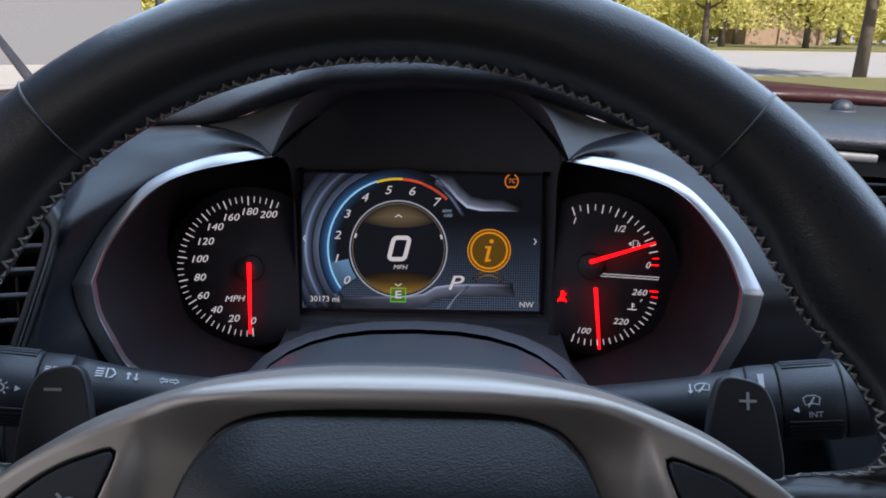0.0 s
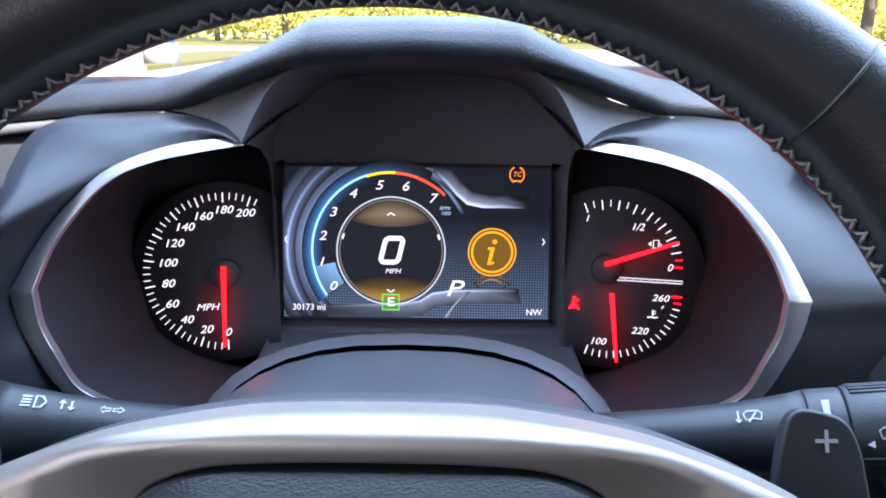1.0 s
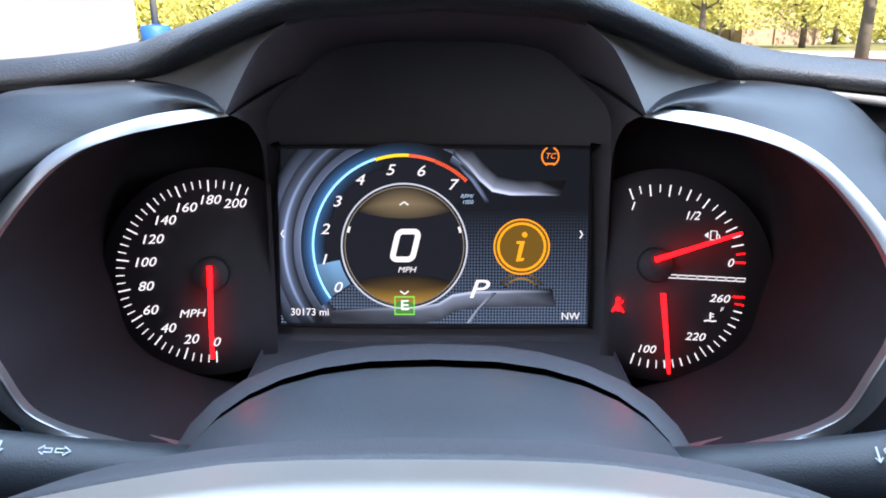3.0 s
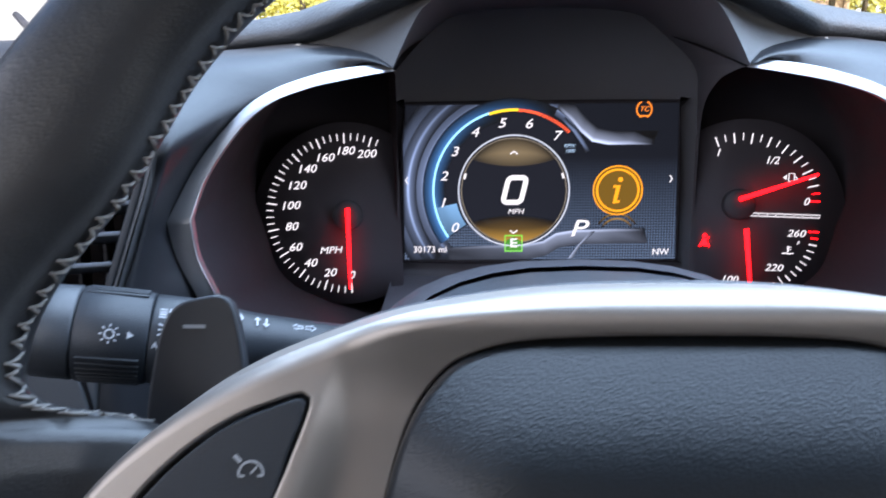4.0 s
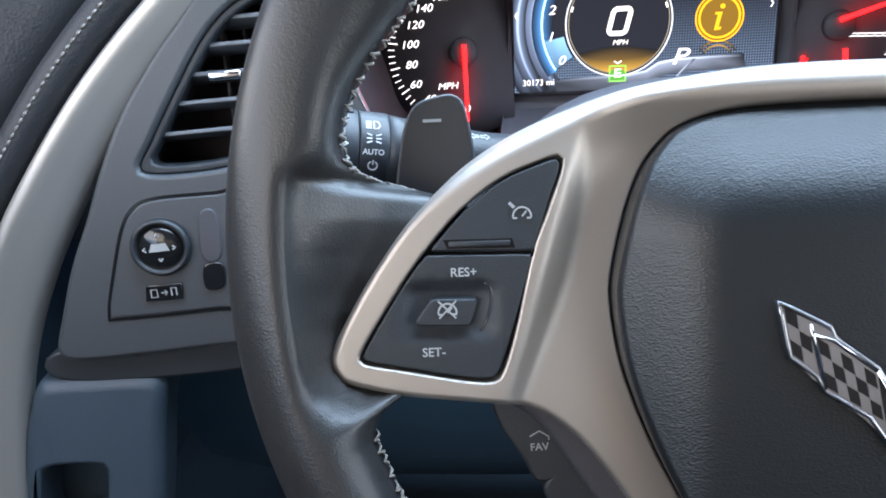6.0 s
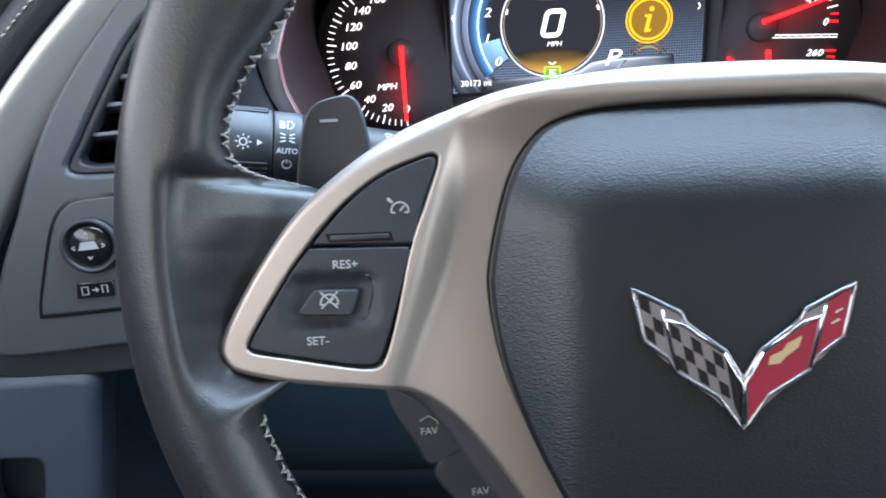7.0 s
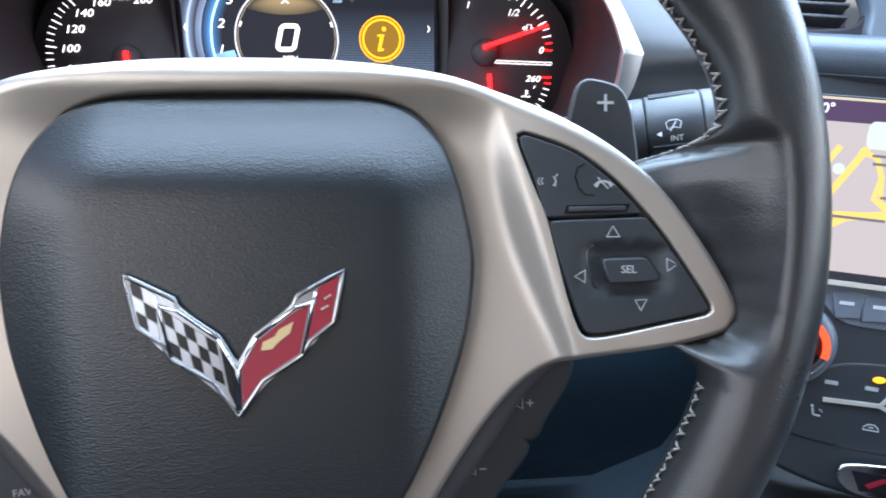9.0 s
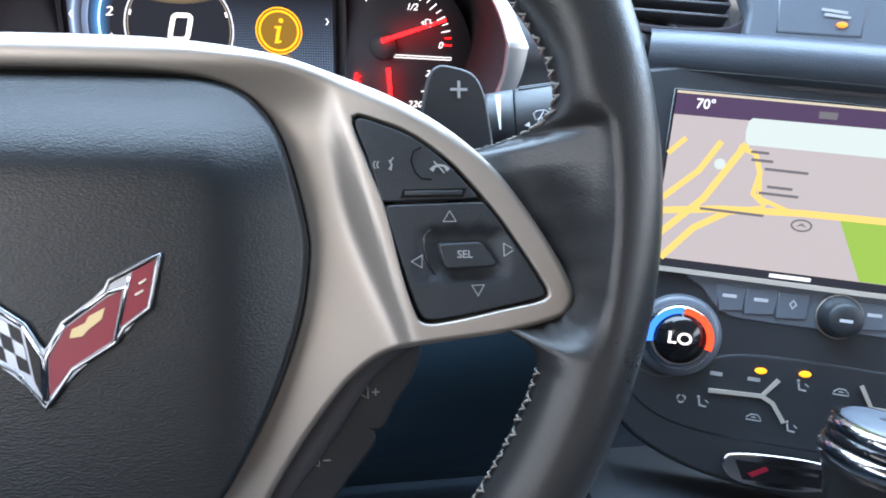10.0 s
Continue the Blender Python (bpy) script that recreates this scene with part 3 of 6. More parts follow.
part("airbag_cover", plate([(x * 0.996, y - 0.1 if y > 0 else y + 0.2) for x, y in both(HUB)], r=2.0, back=-14, zf=hub_shape, step=2.5, cell=4), PAD, wheel, "grained black airbag cover")
REAR = [(0, 52.6), (30, 51.6), (60, 47.4), (80, 41.6), (97, 34.2), (113, 24), (123, 14.5), (130, 4), (128, -20), (112, -42), (92, -56), (74, -82), (52, -112), (30, -146), (0, -150)]
part("rear_cover", plate(both(REAR), r=4, back=-24, zf=lambda x, y: lerp(dish(x, y) - 9, -25.0, smooth((y - 4) / 14)), step=4, cell=14), MATT, wheel, "black plastic rear cover")


UPPER = [(84.9, 24.6), (93, 23.1), (102.6, 18.8), (112.3, 11.3), (119, 4.2), (122, 0.6), (121, 0.1), (108, -0.2), (93.4, -0.5), (92.2, 1), (88.8, 12)]
LOWER = [(93.9, -1.6), (108, -1.2), (122.6, -0.9), (123.8, -1.4), (128.4, -7), (136.3, -18.8), (141.8, -28), (142.1, -30), (140.5, -31), (129, -33.5), (114, -36.5), (106.6, -37.2), (103.6, -35), (99.6, -24), (93.4, -2.6)]


def button_shape(x, y):
    a = abs(x)
    base = dish(a, y) - 0.2
    hollow = math.exp(-(((a - 117.5) / 12.5) ** 6 + ((y + 17) / 7.6) ** 6))
    return base - 2.4 * hollow


for s in (1, -1):
    side = lambda poly: poly if s > 0 else mirror(poly)
    up = part("button", plate(side(UPPER), r=0.7, back=-6, zf=lambda x, y: dish(x, y) - 0.3, step=1.6, cell=6), BLACK, wheel, "matt black upper spoke button")
    low = part("button", plate(side(LOWER), r=0.7, back=-6, zf=button_shape, step=1.6, cell=4), BLACK, wheel, "matt black rocker pad with a dished centre")
    lip = [(98 * s, 0.5), (117.4 * s, 0.8), (118.6 * s, 3.4), (98.8 * s, 3.2)]
    tilt = math.degrees(math.atan2(dish(112, 2) - dish(104, 2), 8)) * s
    part("tab_groove", flat([(x - 108 * s, y) for x, y in lip], 0.0, 0.15), BLACK_ENAMEL, up, "black slot round the tab", smooth=False, m=at(108 * s, 0, dish(108, 2) - 0.25, ry=-tilt))
    part("tab", box(17.6, 1.5, 0.7, 0.25, (0, 2.0, 0.2)), BLACK, up, m=at(108.2 * s, 0, dish(108, 2) - 0.2, ry=-tilt))
    key = part("centre_key", plate([(x * s, y) for x, y in ((109.2, -14.4), (110.0, -13.5), (121.4, -13.2), (122.8, -13.7), (127.0, -19.4), (126.7, -20.5), (125.4, -20.9), (112.0, -21.5), (110.9, -20.8))], r=0.8, back=-4, zf=lambda x, y: dish(x, y) + 1.6, step=1.2, smooth_line=False), BLACK, low, "raised glossy centre key")
    well = [(107.2, -9.4), (105.6, -10.8), (105.2, -14.5), (106.2, -19), (107.6, -22.4), (108.8, -23.4)]
    part("key_well_edge", sweep([Vector((p.x * s, p.y, (button_shape(p.x / MM, p.y / MM) - 0.15) * MM)) for p in resample(well, 1.2, closed=False)], 0.45, 6), GLOSS, low, "glossy edge of the key's well")


def put(x, y, lift=0.25, rz=0.0):
    """A mark's pose on the spoke's face."""
    a = abs(x)
    tilt = math.degrees(math.atan2(dish(a + 2, y) - dish(a - 2, y), 4)) * (1 if x > 0 else -1)
    z = (button_shape(a, y) if y < -1 else dish(a, y) - 0.3)
    return at(x, y, z + lift, rz=rz, ry=-tilt)


write("RES+", 3.6, DIM_MARK, wheel, put(-112.9, -6.1, 0.35))
write("SET-", 3.6, DIM_MARK, wheel, put(-122, -28.9, 0.35))
write("SEL", 3.3, DIM_MARK, wheel, put(117.2, -17.0, 4.4))


def gauge_icon(m, struck):
    """A little dial mark: an arc with a needle, struck through for cancel."""
    bms = [strip(arc(0, 0, 2.6, -10, 190, 14), 0.5, 0.2), strip([(0, 0), (1.3, 1.5)], 0.5, 0.2), strip([(-2.6, -0.5), (-1.4, -0.5)], 0.5, 0.2), strip([(1.4, -0.5), (2.6, -0.5)], 0.5, 0.2)]
    bms += [strip([(-2.6, 3.4), (2.4, -1.6)], 0.45, 0.25), strip([(2.6, 3.4), (-2.4, -1.6)], 0.45, 0.25)] if struck else [strip([(-3.6, 3.9), (-2.2, 2.5)], 0.9, 0.2)]
    part("printed_icon", merge(*bms), DIM_MARK, wheel, m=m, smooth=False)


gauge_icon(put(-95.9, 9.4, 0.4), False)
gauge_icon(put(-117.7, -17.2, 4.4), True)
for x, y, turn in ((113.0, -5.4, 0), (103.0, -19.0, 90), (121.4, -28.0, 180), (131.0, -15.8, -90)):
    part("arrow_mark", strip([(-2.0, -1.4), (2.0, -1.4), (0, 1.9)], 0.5, 0.2, closed=True), DIM_MARK, wheel, m=put(x, y, 0.3, rz=turn), smooth=False)
part("phone_mark", merge(strip([(-2.6, -0.6), (-1.6, 0.6), (0, 1.0), (1.6, 0.6), (2.6, -0.6)], [1.4, 0.8, 0.7, 0.8, 1.4], 0.2), strip([(-1.8, 2.2), (1.4, -1.4)], 0.4, 0.25)), DIM_MARK, wheel, m=put(110.2, 9.5, 0.4), smooth=False)
part("voice_mark", merge(strip(arc(0, 0, 1.6, -60, 60, 8), 0.4, 0.2), strip([(2.2, 2.2), (1.2, 0.6), (1.8, 0.2), (1.4, -1.8)], 0.4, 0.2), strip(arc(-1.6, 0, 1.2, 120, 240, 6), 0.35, 0.2), strip(arc(-2.4, 0, 1.4, 125, 235, 6), 0.35, 0.2)), DIM_MARK, wheel, m=put(93.9, 10.8, 0.4), smooth=False)
part("key_groove", strip([(104.6, 16.0), (102.2, 14.8), (101.4, 12.0), (102.6, 8.4), (104.6, 6.4), (112, 5.8)], 0.4, 0.15), GLOSS, wheel, m=at(0, 0, dish(106, 11) - 0.25), smooth=False)


# rear thumb keys under the lower spokes
for s, names in ((1, ("volume_key", "volume_key")), (-1, ("favourite_key", "favourite_key"))):
    k1 = part(names[0], plate([(x * s, y) for x, y in ((84, -52), (104, -45), (106.5, -49), (104, -58), (97, -69), (91, -77), (76, -69))], r=1.5, back=-8, step=2), BLACK, wheel, "black thumb key behind the spoke", m=at(0, 0, -25))
    k2 = part(names[1], plate([(x * s, y) for x, y in ((75.5, -70), (90.5, -78.2), (82, -92), (70, -107), (60, -114), (56, -100))], r=1.5, back=-8, step=2), BLACK, wheel, "black thumb key behind the spoke", m=at(0, 0, -25))
write("FAV", 3.4, DIM_MARK, wheel, at(-91.5, -65, -24.8, rz=4))
part("arrow_mark", strip([(-3, 0), (0, 1.8), (3, 0), (3, -1)], 0.4, 0.2), DIM_MARK, wheel, m=at(-91.5, -61.5, -24.8), smooth=False)
write("FAV", 3.4, DIM_MARK, wheel, at(-75, -86, -24.8, rz=6))
part("arrow_mark", strip([(-3, 0), (0, -1.8), (3, 0)], 0.4, 0.2), DIM_MARK, wheel, m=at(-75, -90, -24.8), smooth=False)
for x, y, plus in ((88.5, -63.5, True), (72, -85.5, False)):
    bms = [strip([(-3.4, -0.8), (-2.2, -0.8), (-0.4, -2.0), (-0.4, 2.0), (-2.2, 0.8), (-3.4, 0.8)], 0.4, 0.2, closed=True), strip([(1.0, 0), (3.4, 0)], 0.45, 0.2)]
    if plus:
        bms.append(strip([(2.2, -1.2), (2.2, 1.2)], 0.45, 0.2))
    part("volume_mark", merge(*bms), DIM_MARK, wheel, m=at(x, y, -24.8), smooth=False)


# gear paddles behind the rim
PADDLE_SKIN = material("paddle_plastic", (0.016, 0.017, 0.020), 0.48, vary=0.2, grain=(("noise", 500, 0.04),))
PADDLE = [(112.5, 44), (116, 49.3), (122, 49.2), (129, 47), (132.8, 42), (135.3, 33), (137.5, 14), (132, -2), (112, 0), (110, 26)]
for s in (1, -1):
    pd = part("gear_paddle", plate([(x * s, y) for x, y in PADDLE], r=1.2, back=-4, step=2, zf=lambda x, y: -46 + 0.10 * (y - 20)), PADDLE_SKIN, wheel, "black gear paddle with a printed sign")
    bms = [strip([(-3.1, 0), (3.1, 0)], 1.0, 0.25)] + ([strip([(0, -3.1), (0, 3.1)], 1.0, 0.3)] if s > 0 else [])
    part("printed_sign", merge(*bms), DIM_MARK, pd, m=at(124 * s, 41, -43.8), smooth=False)


def badge():
    """Crossed flags in chrome, chequers and red enamel; plain shapes only."""
    m = at(0, 0, 5.4)
    left = [(-30.6, -14.2), (-17.3, -21.2), (-16.0, -24.4), (-5.0, -32.6), (0, -41.6)]
    low = [(0, -56), (-7.0, -45.8), (-18.2, -38.8), (-20.8, -34.4), (-27.6, -29.2)]
    pts = left + [(-x, y) for x, y in reversed(left[:-1])] + [(-x, y) for x, y in reversed(low[1:])] + low
    frame_bm = flat(pts, 0.0, 2.2)
    bmesh.ops.bevel(frame_bm, geom=[e for e in frame_bm.edges if all(v.co.z > 1.0 * MM for v in e.verts)], offset=1.0 * MM, segments=2, affect="EDGES")
    bd = part("badge", frame_bm, BADGE_METAL, wheel, "chrome crossed-flags badge", smooth=False, m=m)
    backing = flat([(x * 1.05, -34 + (y + 34) * 1.05) for x, y in pts], -0.8, 0.7)
    part("badge_shadow_gap", backing, BLACK_ENAMEL, bd, smooth=False)

    def cells(tl, tr, br, bl, nu, nv):
        tl, tr, br, bl = (Vector(q) for q in (tl, tr, br, bl))
        spot = lambda u, v: tl.lerp(tr, u).lerp(bl.lerp(br, u), v)
        for i in range(nu):
            for j in range(nv):
                q = [spot((i + du) / nu, (j + dv) / nv) for du, dv in ((0.03, 0.03), (0.03, 0.97), (0.97, 0.97), (0.97, 0.03))]
                dark = (i + j) % 2 == 0
                part("chequer", flat([(p.x, p.y) for p in q], 2.1, 0.3 if dark else 0.4), BLACK_ENAMEL if dark else BADGE_METAL, bd, smooth=False)

    cells((-20.6, -23.9), (-5.7, -34.0), (-3.4, -46.6), (-17.8, -37.6), 5, 3)
    cells((-29.0, -15.8), (-22.4, -19.6), (-20.9, -33.0), (-26.6, -28.6), 2, 3)
    part("chequer", flat([(-4.9, -34.8), (-1.0, -42.0), (-1.0, -52.0), (-2.6, -48.2)], 2.1, 0.3), BLACK_ENAMEL, bd, smooth=False)
    part("red_field", flat([(20.4, -24.0), (16.0, -26.2), (5.6, -33.9), (1.1, -42.0), (1.1, -52.4), (6.6, -44.8), (17.4, -37.9)], 2.1, 0.3), RED_ENAMEL, bd, smooth=False)
    part("red_field", flat([(29.0, -16.0), (22.9, -19.4), (22.2, -23.4), (19.6, -34.2), (20.4, -33.6), (26.5, -28.9)], 2.1, 0.3), RED_ENAMEL, bd, smooth=False)
    outline = [Vector((x * 0.985, -34 + (y + 34) * 0.98, 2.0)) * MM for x, y in pts]
    rim_line = [a.lerp(b, k / 4) for a, b in zip(outline, outline[1:] + outline[:1]) for k in range(4)]
    part("bright_border", sweep(rim_line, 0.7, 6, closed=True), BORDER_METAL, bd, "bright chrome border")
    # chrome edges where the front flags overlap the rear ones, and beside the notch
    for sx in (1, -1):
        for line in ([(22.2, -20.6), (21.3, -24.2), (18.2, -38.0)], [(21.3, -23.4), (16.2, -25.0), (5.2, -33.2)], [(5.2, -33.2), (0.4, -42.0), (0.4, -53.6)]):
            part("bright_edge", sweep([Vector((x * sx, y, 2.3)) * MM for x, y in line], 0.55, 6), CHROME, bd)
    part("gold_shape", flat([(15.8, -28.8), (11.6, -31.0), (10.6, -32.8), (7.2, -34.4), (6.6, -36.8), (9.8, -36.4), (11.4, -34.6), (14.8, -32.0)], 2.35, 0.3), GOLD, bd, smooth=False)
    part("crest_mark", merge(*[strip(q, 0.6, 0.3) for q in ([(26.6, -21.4), (24.6, -22.6)], [(25.8, -24.4), (23.6, -25.6)])]), CHROME, bd, smooth=False, m=at(0, 0, 2.35))


badge()

# ---- column cover and stalks, in the wheel's frame ----
def ring(z, a, top, low=-45, n=36, pw=0.75):
    out = []
    for k in range(n):
        t = 2 * math.pi * k / n
        s = math.sin(t)
        out.append((a * math.copysign(abs(math.cos(t)) ** 0.8, math.cos(t)) * MM, (top * abs(s) ** pw if s > 0 else low * abs(s) ** pw) * MM, z * MM))
    return out


COLUMN = material("column_grey_plastic", (0.040, 0.043, 0.049), 0.42, grain=(("voronoi", 1500, 0.1),))
column = thing("steering_column", "dark grey plastic steering column cover", "steering column", WHEEL)
part("lower_cover", loft([ring(z, a, t) for z, a, t in ((-38, 52, 36), (-60, 68, 48), (-100, 82, 57.5), (-135, 88.5, 62.5), (-147, 90, 64), (-151, 89.5, 63.6), (-153, 87, 61.5))], close_u=True), COLUMN, column)
part("upper_cover", loft([ring(z, a, t) for z, a, t in ((-152, 90.2, 66.4), (-155, 94.5, 67.2), (-163, 99, 69), (-172, 101, 71), (-200, 102, 72), (-245, 103, 70), (-300, 104, 60))], close_u=True), MATT, column, "matt black upper cover")


def stalk(side, name, label):
    """A column stalk with a knurled end."""
    th = thing(name, label, "stalk", WHEEL)
    a, b = Vector((60 * side, 27, -140)), Vector((205 * side, 40.7, -92))
    axis = (b - a).normalized()
    length = (b - a).length
    q = Vector((0, 0, 1)).rotation_difference(axis).to_matrix().to_4x4()
    base = Matrix.Translation(a * MM) @ q

    def turned(nm, prof, mat, parent, lab="", seg=36):
        return part(nm, lathe(prof, seg), mat, parent, lab, m=base)

    turned("arm", [(11, 0), (11, 30), (11.4, 52), (12.6, 74), (14.6, 90), (15.6, 96)], BLACK, th)
    body = turned("collar", [(15.7, 96.3), (15.9, 97), (16.1, 108), (15.8, 108.6)], BLACK, th)
    knob = turned("knob", [(16.0, 109), (16.4, 109.6), (16.8, 132), (16.2, 132.6)], BLACK, th)
    # fine ribs, left out where the printed marks are
    first = None
    for k in range(44):
        t = 2 * math.pi * k / 44
        face = (q.to_3x3() @ Vector((math.cos(t), math.sin(t), 0))).dot(Vector((0, 0.25, 0.97)))
        if face > 0.70:
            continue
        m = at(16.6 * math.cos(t), 16.6 * math.sin(t), 121, rz=math.degrees(t))
        if first is None:
            first = part("rib", box(1.0, 1.3, 20, 0.3), BLACK, knob, m=m)
        else:
            again(first, m, knob)
    turned("tip", [(16.2, 133), (16.6, 134), (16.2, 146), (13, 151), (8, 153)], GREY, th, "grey end cap")
    # a frame on the side that faces the driver: x along the stalk to the right, y up
    toward = Vector((0, 0.10, 1.0))
    toward = (toward - axis * toward.dot(axis)).normalized()
    xdir = axis * side
    ydir = toward.cross(xdir)

    def spot(d, r, up=0.0):
        """The pose of a mark d along the stalk and up degrees round it."""
        n = (toward * math.cos(radians(up)) + ydir * math.sin(radians(up)))
        y = n.cross(xdir)
        p = (a + axis * d + n * r) * MM
        return Matrix(((xdir.x, y.x, n.x, p.x), (xdir.y, y.y, n.y, p.y), (xdir.z, y.z, n.z, p.z), (0, 0, 0, 1)))

    return th, spot


lights, spot = stalk(-1, "light_stalk", "black light and turn signal stalk with printed white marks")
D_LAMP = lambda: merge(strip([(0, -2), (0, 2), (1.6, 1.8), (2.6, 0), (1.6, -1.8)], 0.45, 0.2, closed=True), *[strip([(-1.0, y), (-3.4, y)], 0.5, 0.2) for y in (-1.6, -0.5, 0.5, 1.6)])
part("printed_icon", D_LAMP(), MARK, lights, m=spot(82, 14.1, 40) @ Matrix.Diagonal((1.35, 1.35, 1, 1)), smooth=False)
part("printed_icon", merge(strip([(-1.6, -2), (-1.6, 2)], 0.6, 0.2), strip([(-2.6, 0.8), (-1.6, 2.2), (-0.6, 0.8)], 0.5, 0.2), strip([(1.6, 2), (1.6, -2)], 0.6, 0.2), strip([(0.6, -0.8), (1.6, -2.2), (2.6, -0.8)], 0.5, 0.2)), MARK, lights, m=spot(71.5, 12.8, 41), smooth=False)
part("printed_icon", merge(strip([(-4.4, 0), (-2.6, 1.6), (-2.6, 0.7), (-0.5, 0.7), (-0.5, -0.7), (-2.6, -0.7), (-2.6, -1.6)], 0.45, 0.2, closed=True), strip([(4.4, 0), (2.6, 1.6), (2.6, 0.7), (0.5, 0.7), (0.5, -0.7), (2.6, -0.7), (2.6, -1.6)], 0.45, 0.2, closed=True)), MARK, lights, m=spot(56, 11.6, 42), smooth=False)
for k, up in enumerate((30, 8, -32)):
    icon = (D_LAMP(), merge(*[strip([(s * 0.8, y), (s * 3.0, y * 1.6)], 0.5, 0.2) for s in (1, -1) for y in (-1.2, 0, 1.2)]), merge(strip(arc(0, 0, 1.9, 115, 425, 14), 0.5, 0.2), strip([(0, 0.4), (0, 2.4)], 0.5, 0.2)))[k]
    part("printed_icon", icon, MARK, lights, m=spot(103, 16.1, up), smooth=False)
write("AUTO", 3.2, MARK, lights, spot(103, 16.1, -12))
part("printed_icon", merge(strip(arc(0, 0, 1.5, 0, 360, 14), 0.5, 0.2), *[strip([(2.3 * math.cos(a), 2.3 * math.sin(a)), (3.3 * math.cos(a), 3.3 * math.sin(a))], 0.5, 0.2) for a in [k * math.pi / 4 for k in range(8)]], flat([(5.6, -1.2), (5.6, 1.2), (7.8, 0)], 0, 0.2)), MARK, lights, m=spot(121, 16.8, -2), smooth=False)

wiper, spot = stalk(1, "wiper_stalk", "black wiper stalk with printed white marks")
WIPE = lambda: merge(strip([(-2.6, -1.6), (-3.2, 1.2), (-1.6, 2.2), (1.6, 2.2), (3.2, 1.2), (2.6, -1.6), (0, -0.9)], 0.4, 0.2, closed=True), strip([(-1.6, -2.4), (1.2, 1.6)], 0.5, 0.25))
part("printed_icon", merge(WIPE(), strip([(-5, -2.4), (-5, 2.2)], 0.5, 0.2), strip([(-5.9, -1.2), (-5, -2.6), (-4.1, -1.2)], 0.4, 0.2)), MARK, wiper, m=spot(78, 13.5, 32), smooth=False)
part("printed_icon", merge(WIPE(), flat([(-7.5, -3.4), (-5.2, -2.2), (-5.2, -4.6)], 0, 0.2)), MARK, wiper, m=spot(120, 16.8, -2), smooth=False)
write("INT", 3.4, MARK, wiper, spot(121, 16.8, -22))
for k, word in enumerate(("HI", "LO", "INT", "OFF")):
    write(word, 2.9, MARK, wiper, spot(93, 15.4, 26 - 15 * k))
part("scale_mark", flat([(-0.3, -9), (0.3, -9), (1.3, 8), (-1.3, 8)], 0, 0.2), MARK, wiper, m=spot(102, 16.2, 14), smooth=False)

# ---- instrument cluster ----
def table(xs, ys):
    return lambda x: float(np.interp(abs(x), xs, ys))


LIP_X = [0, 0.05, 0.075, 0.10, 0.125, 0.14, 0.17, 0.21, 0.26, 0.34, 0.46, 1.3]
lip_y = table(LIP_X, [0.397, 0.399, 0.405, 0.415, 0.432, 0.445, 0.455, 0.460, 0.462, 0.46, 0.455, 0.455])
lip_z = table(LIP_X, [0.8765, 0.8735, 0.867, 0.858, 0.849, 0.845, 0.842, 0.838, 0.833, 0.828, 0.824, 0.824])
top_z = table(LIP_X, [0.892, 0.891, 0.878, 0.869, 0.863, 0.859, 0.854, 0.850, 0.846, 0.842, 0.838, 0.838])


dashboard = thing("dashboard", "black leather-covered dashboard with a hooded cowl", "dashboard")


def dash_top():
    xs = [k * 0.01 for k in range(-50, 46)] + [0.46 + 0.04 * k for k in range(20)]
    rows = []
    for x in xs:
        y, zl, zt = lip_y(x), lip_z(x), top_z(x)
        hood = zt - 0.846
        row = [(x, y + 0.028, zl - 0.006), (x, y + 0.012, zl - 0.006), (x, y + 0.004, zl - 0.003), (x, y, zl + 0.001), (x, y + 0.002, lerp(zl, zt, 0.35)), (x, y + 0.010, lerp(zl, zt, 0.75)), (x, y + 0.022, lerp(zl, zt, 0.95)), (x, y + 0.040, zt)]
        for k in range(1, 13):
            t = k / 12
            yy = lerp(y + 0.040, 0.645, t)
            fall = smooth((yy - 0.53) / 0.11)
            row.append((x, yy, lerp(zt, 0.838, fall) if hood > 0 else zt))
        rows.append(row)
    part("top_pad", loft(rows), DASH, dashboard, "black grained leather top with a hooded cowl")


dash_top()


EDGE_GREY = material("edge_trim_grey", (0.13, 0.13, 0.13), 0.42)


def dash_line(side):
    """The thin bright seam under the dash top's edge."""
    xs = [0.137 + 0.012 * k for k in range(14)]
    rows = [[(x * side, lip_y(x) + dy, lip_z(x) - 0.0045 - f * lerp(0.0015, 0.0065, smooth((x - 0.137) / 0.12))) for x in xs] for dy, f in ((0.012, 0.0), (0.003, 0.0), (0.0012, 0.12), (0.0018, 0.9), (0.004, 1.0), (0.012, 1.0))]
    part("edge_trim", loft(rows), EDGE_GREY, dashboard, "grey trim rail under the dash top")


dash_line(1)
dash_line(-1)


def fascia(name, x0, x1, y):
    """The dash's upright front under its top, behind the vents."""
    rows = [[(lerp(x0, x1, k / 12), yy, z) for k in range(13)] for yy, z in ((y + 0.010, 0.834), (y + 0.002, 0.826), (y - 0.004, 0.815), (y - 0.004, 0.66), (y + 0.02, 0.60))]
    part(name, loft(rows), GREY, dashboard, "dark grey fascia under the dash top")


fascia("fascia", -0.52, -0.187, 0.470)
fascia("fascia", 0.187, 1.26, 0.492)

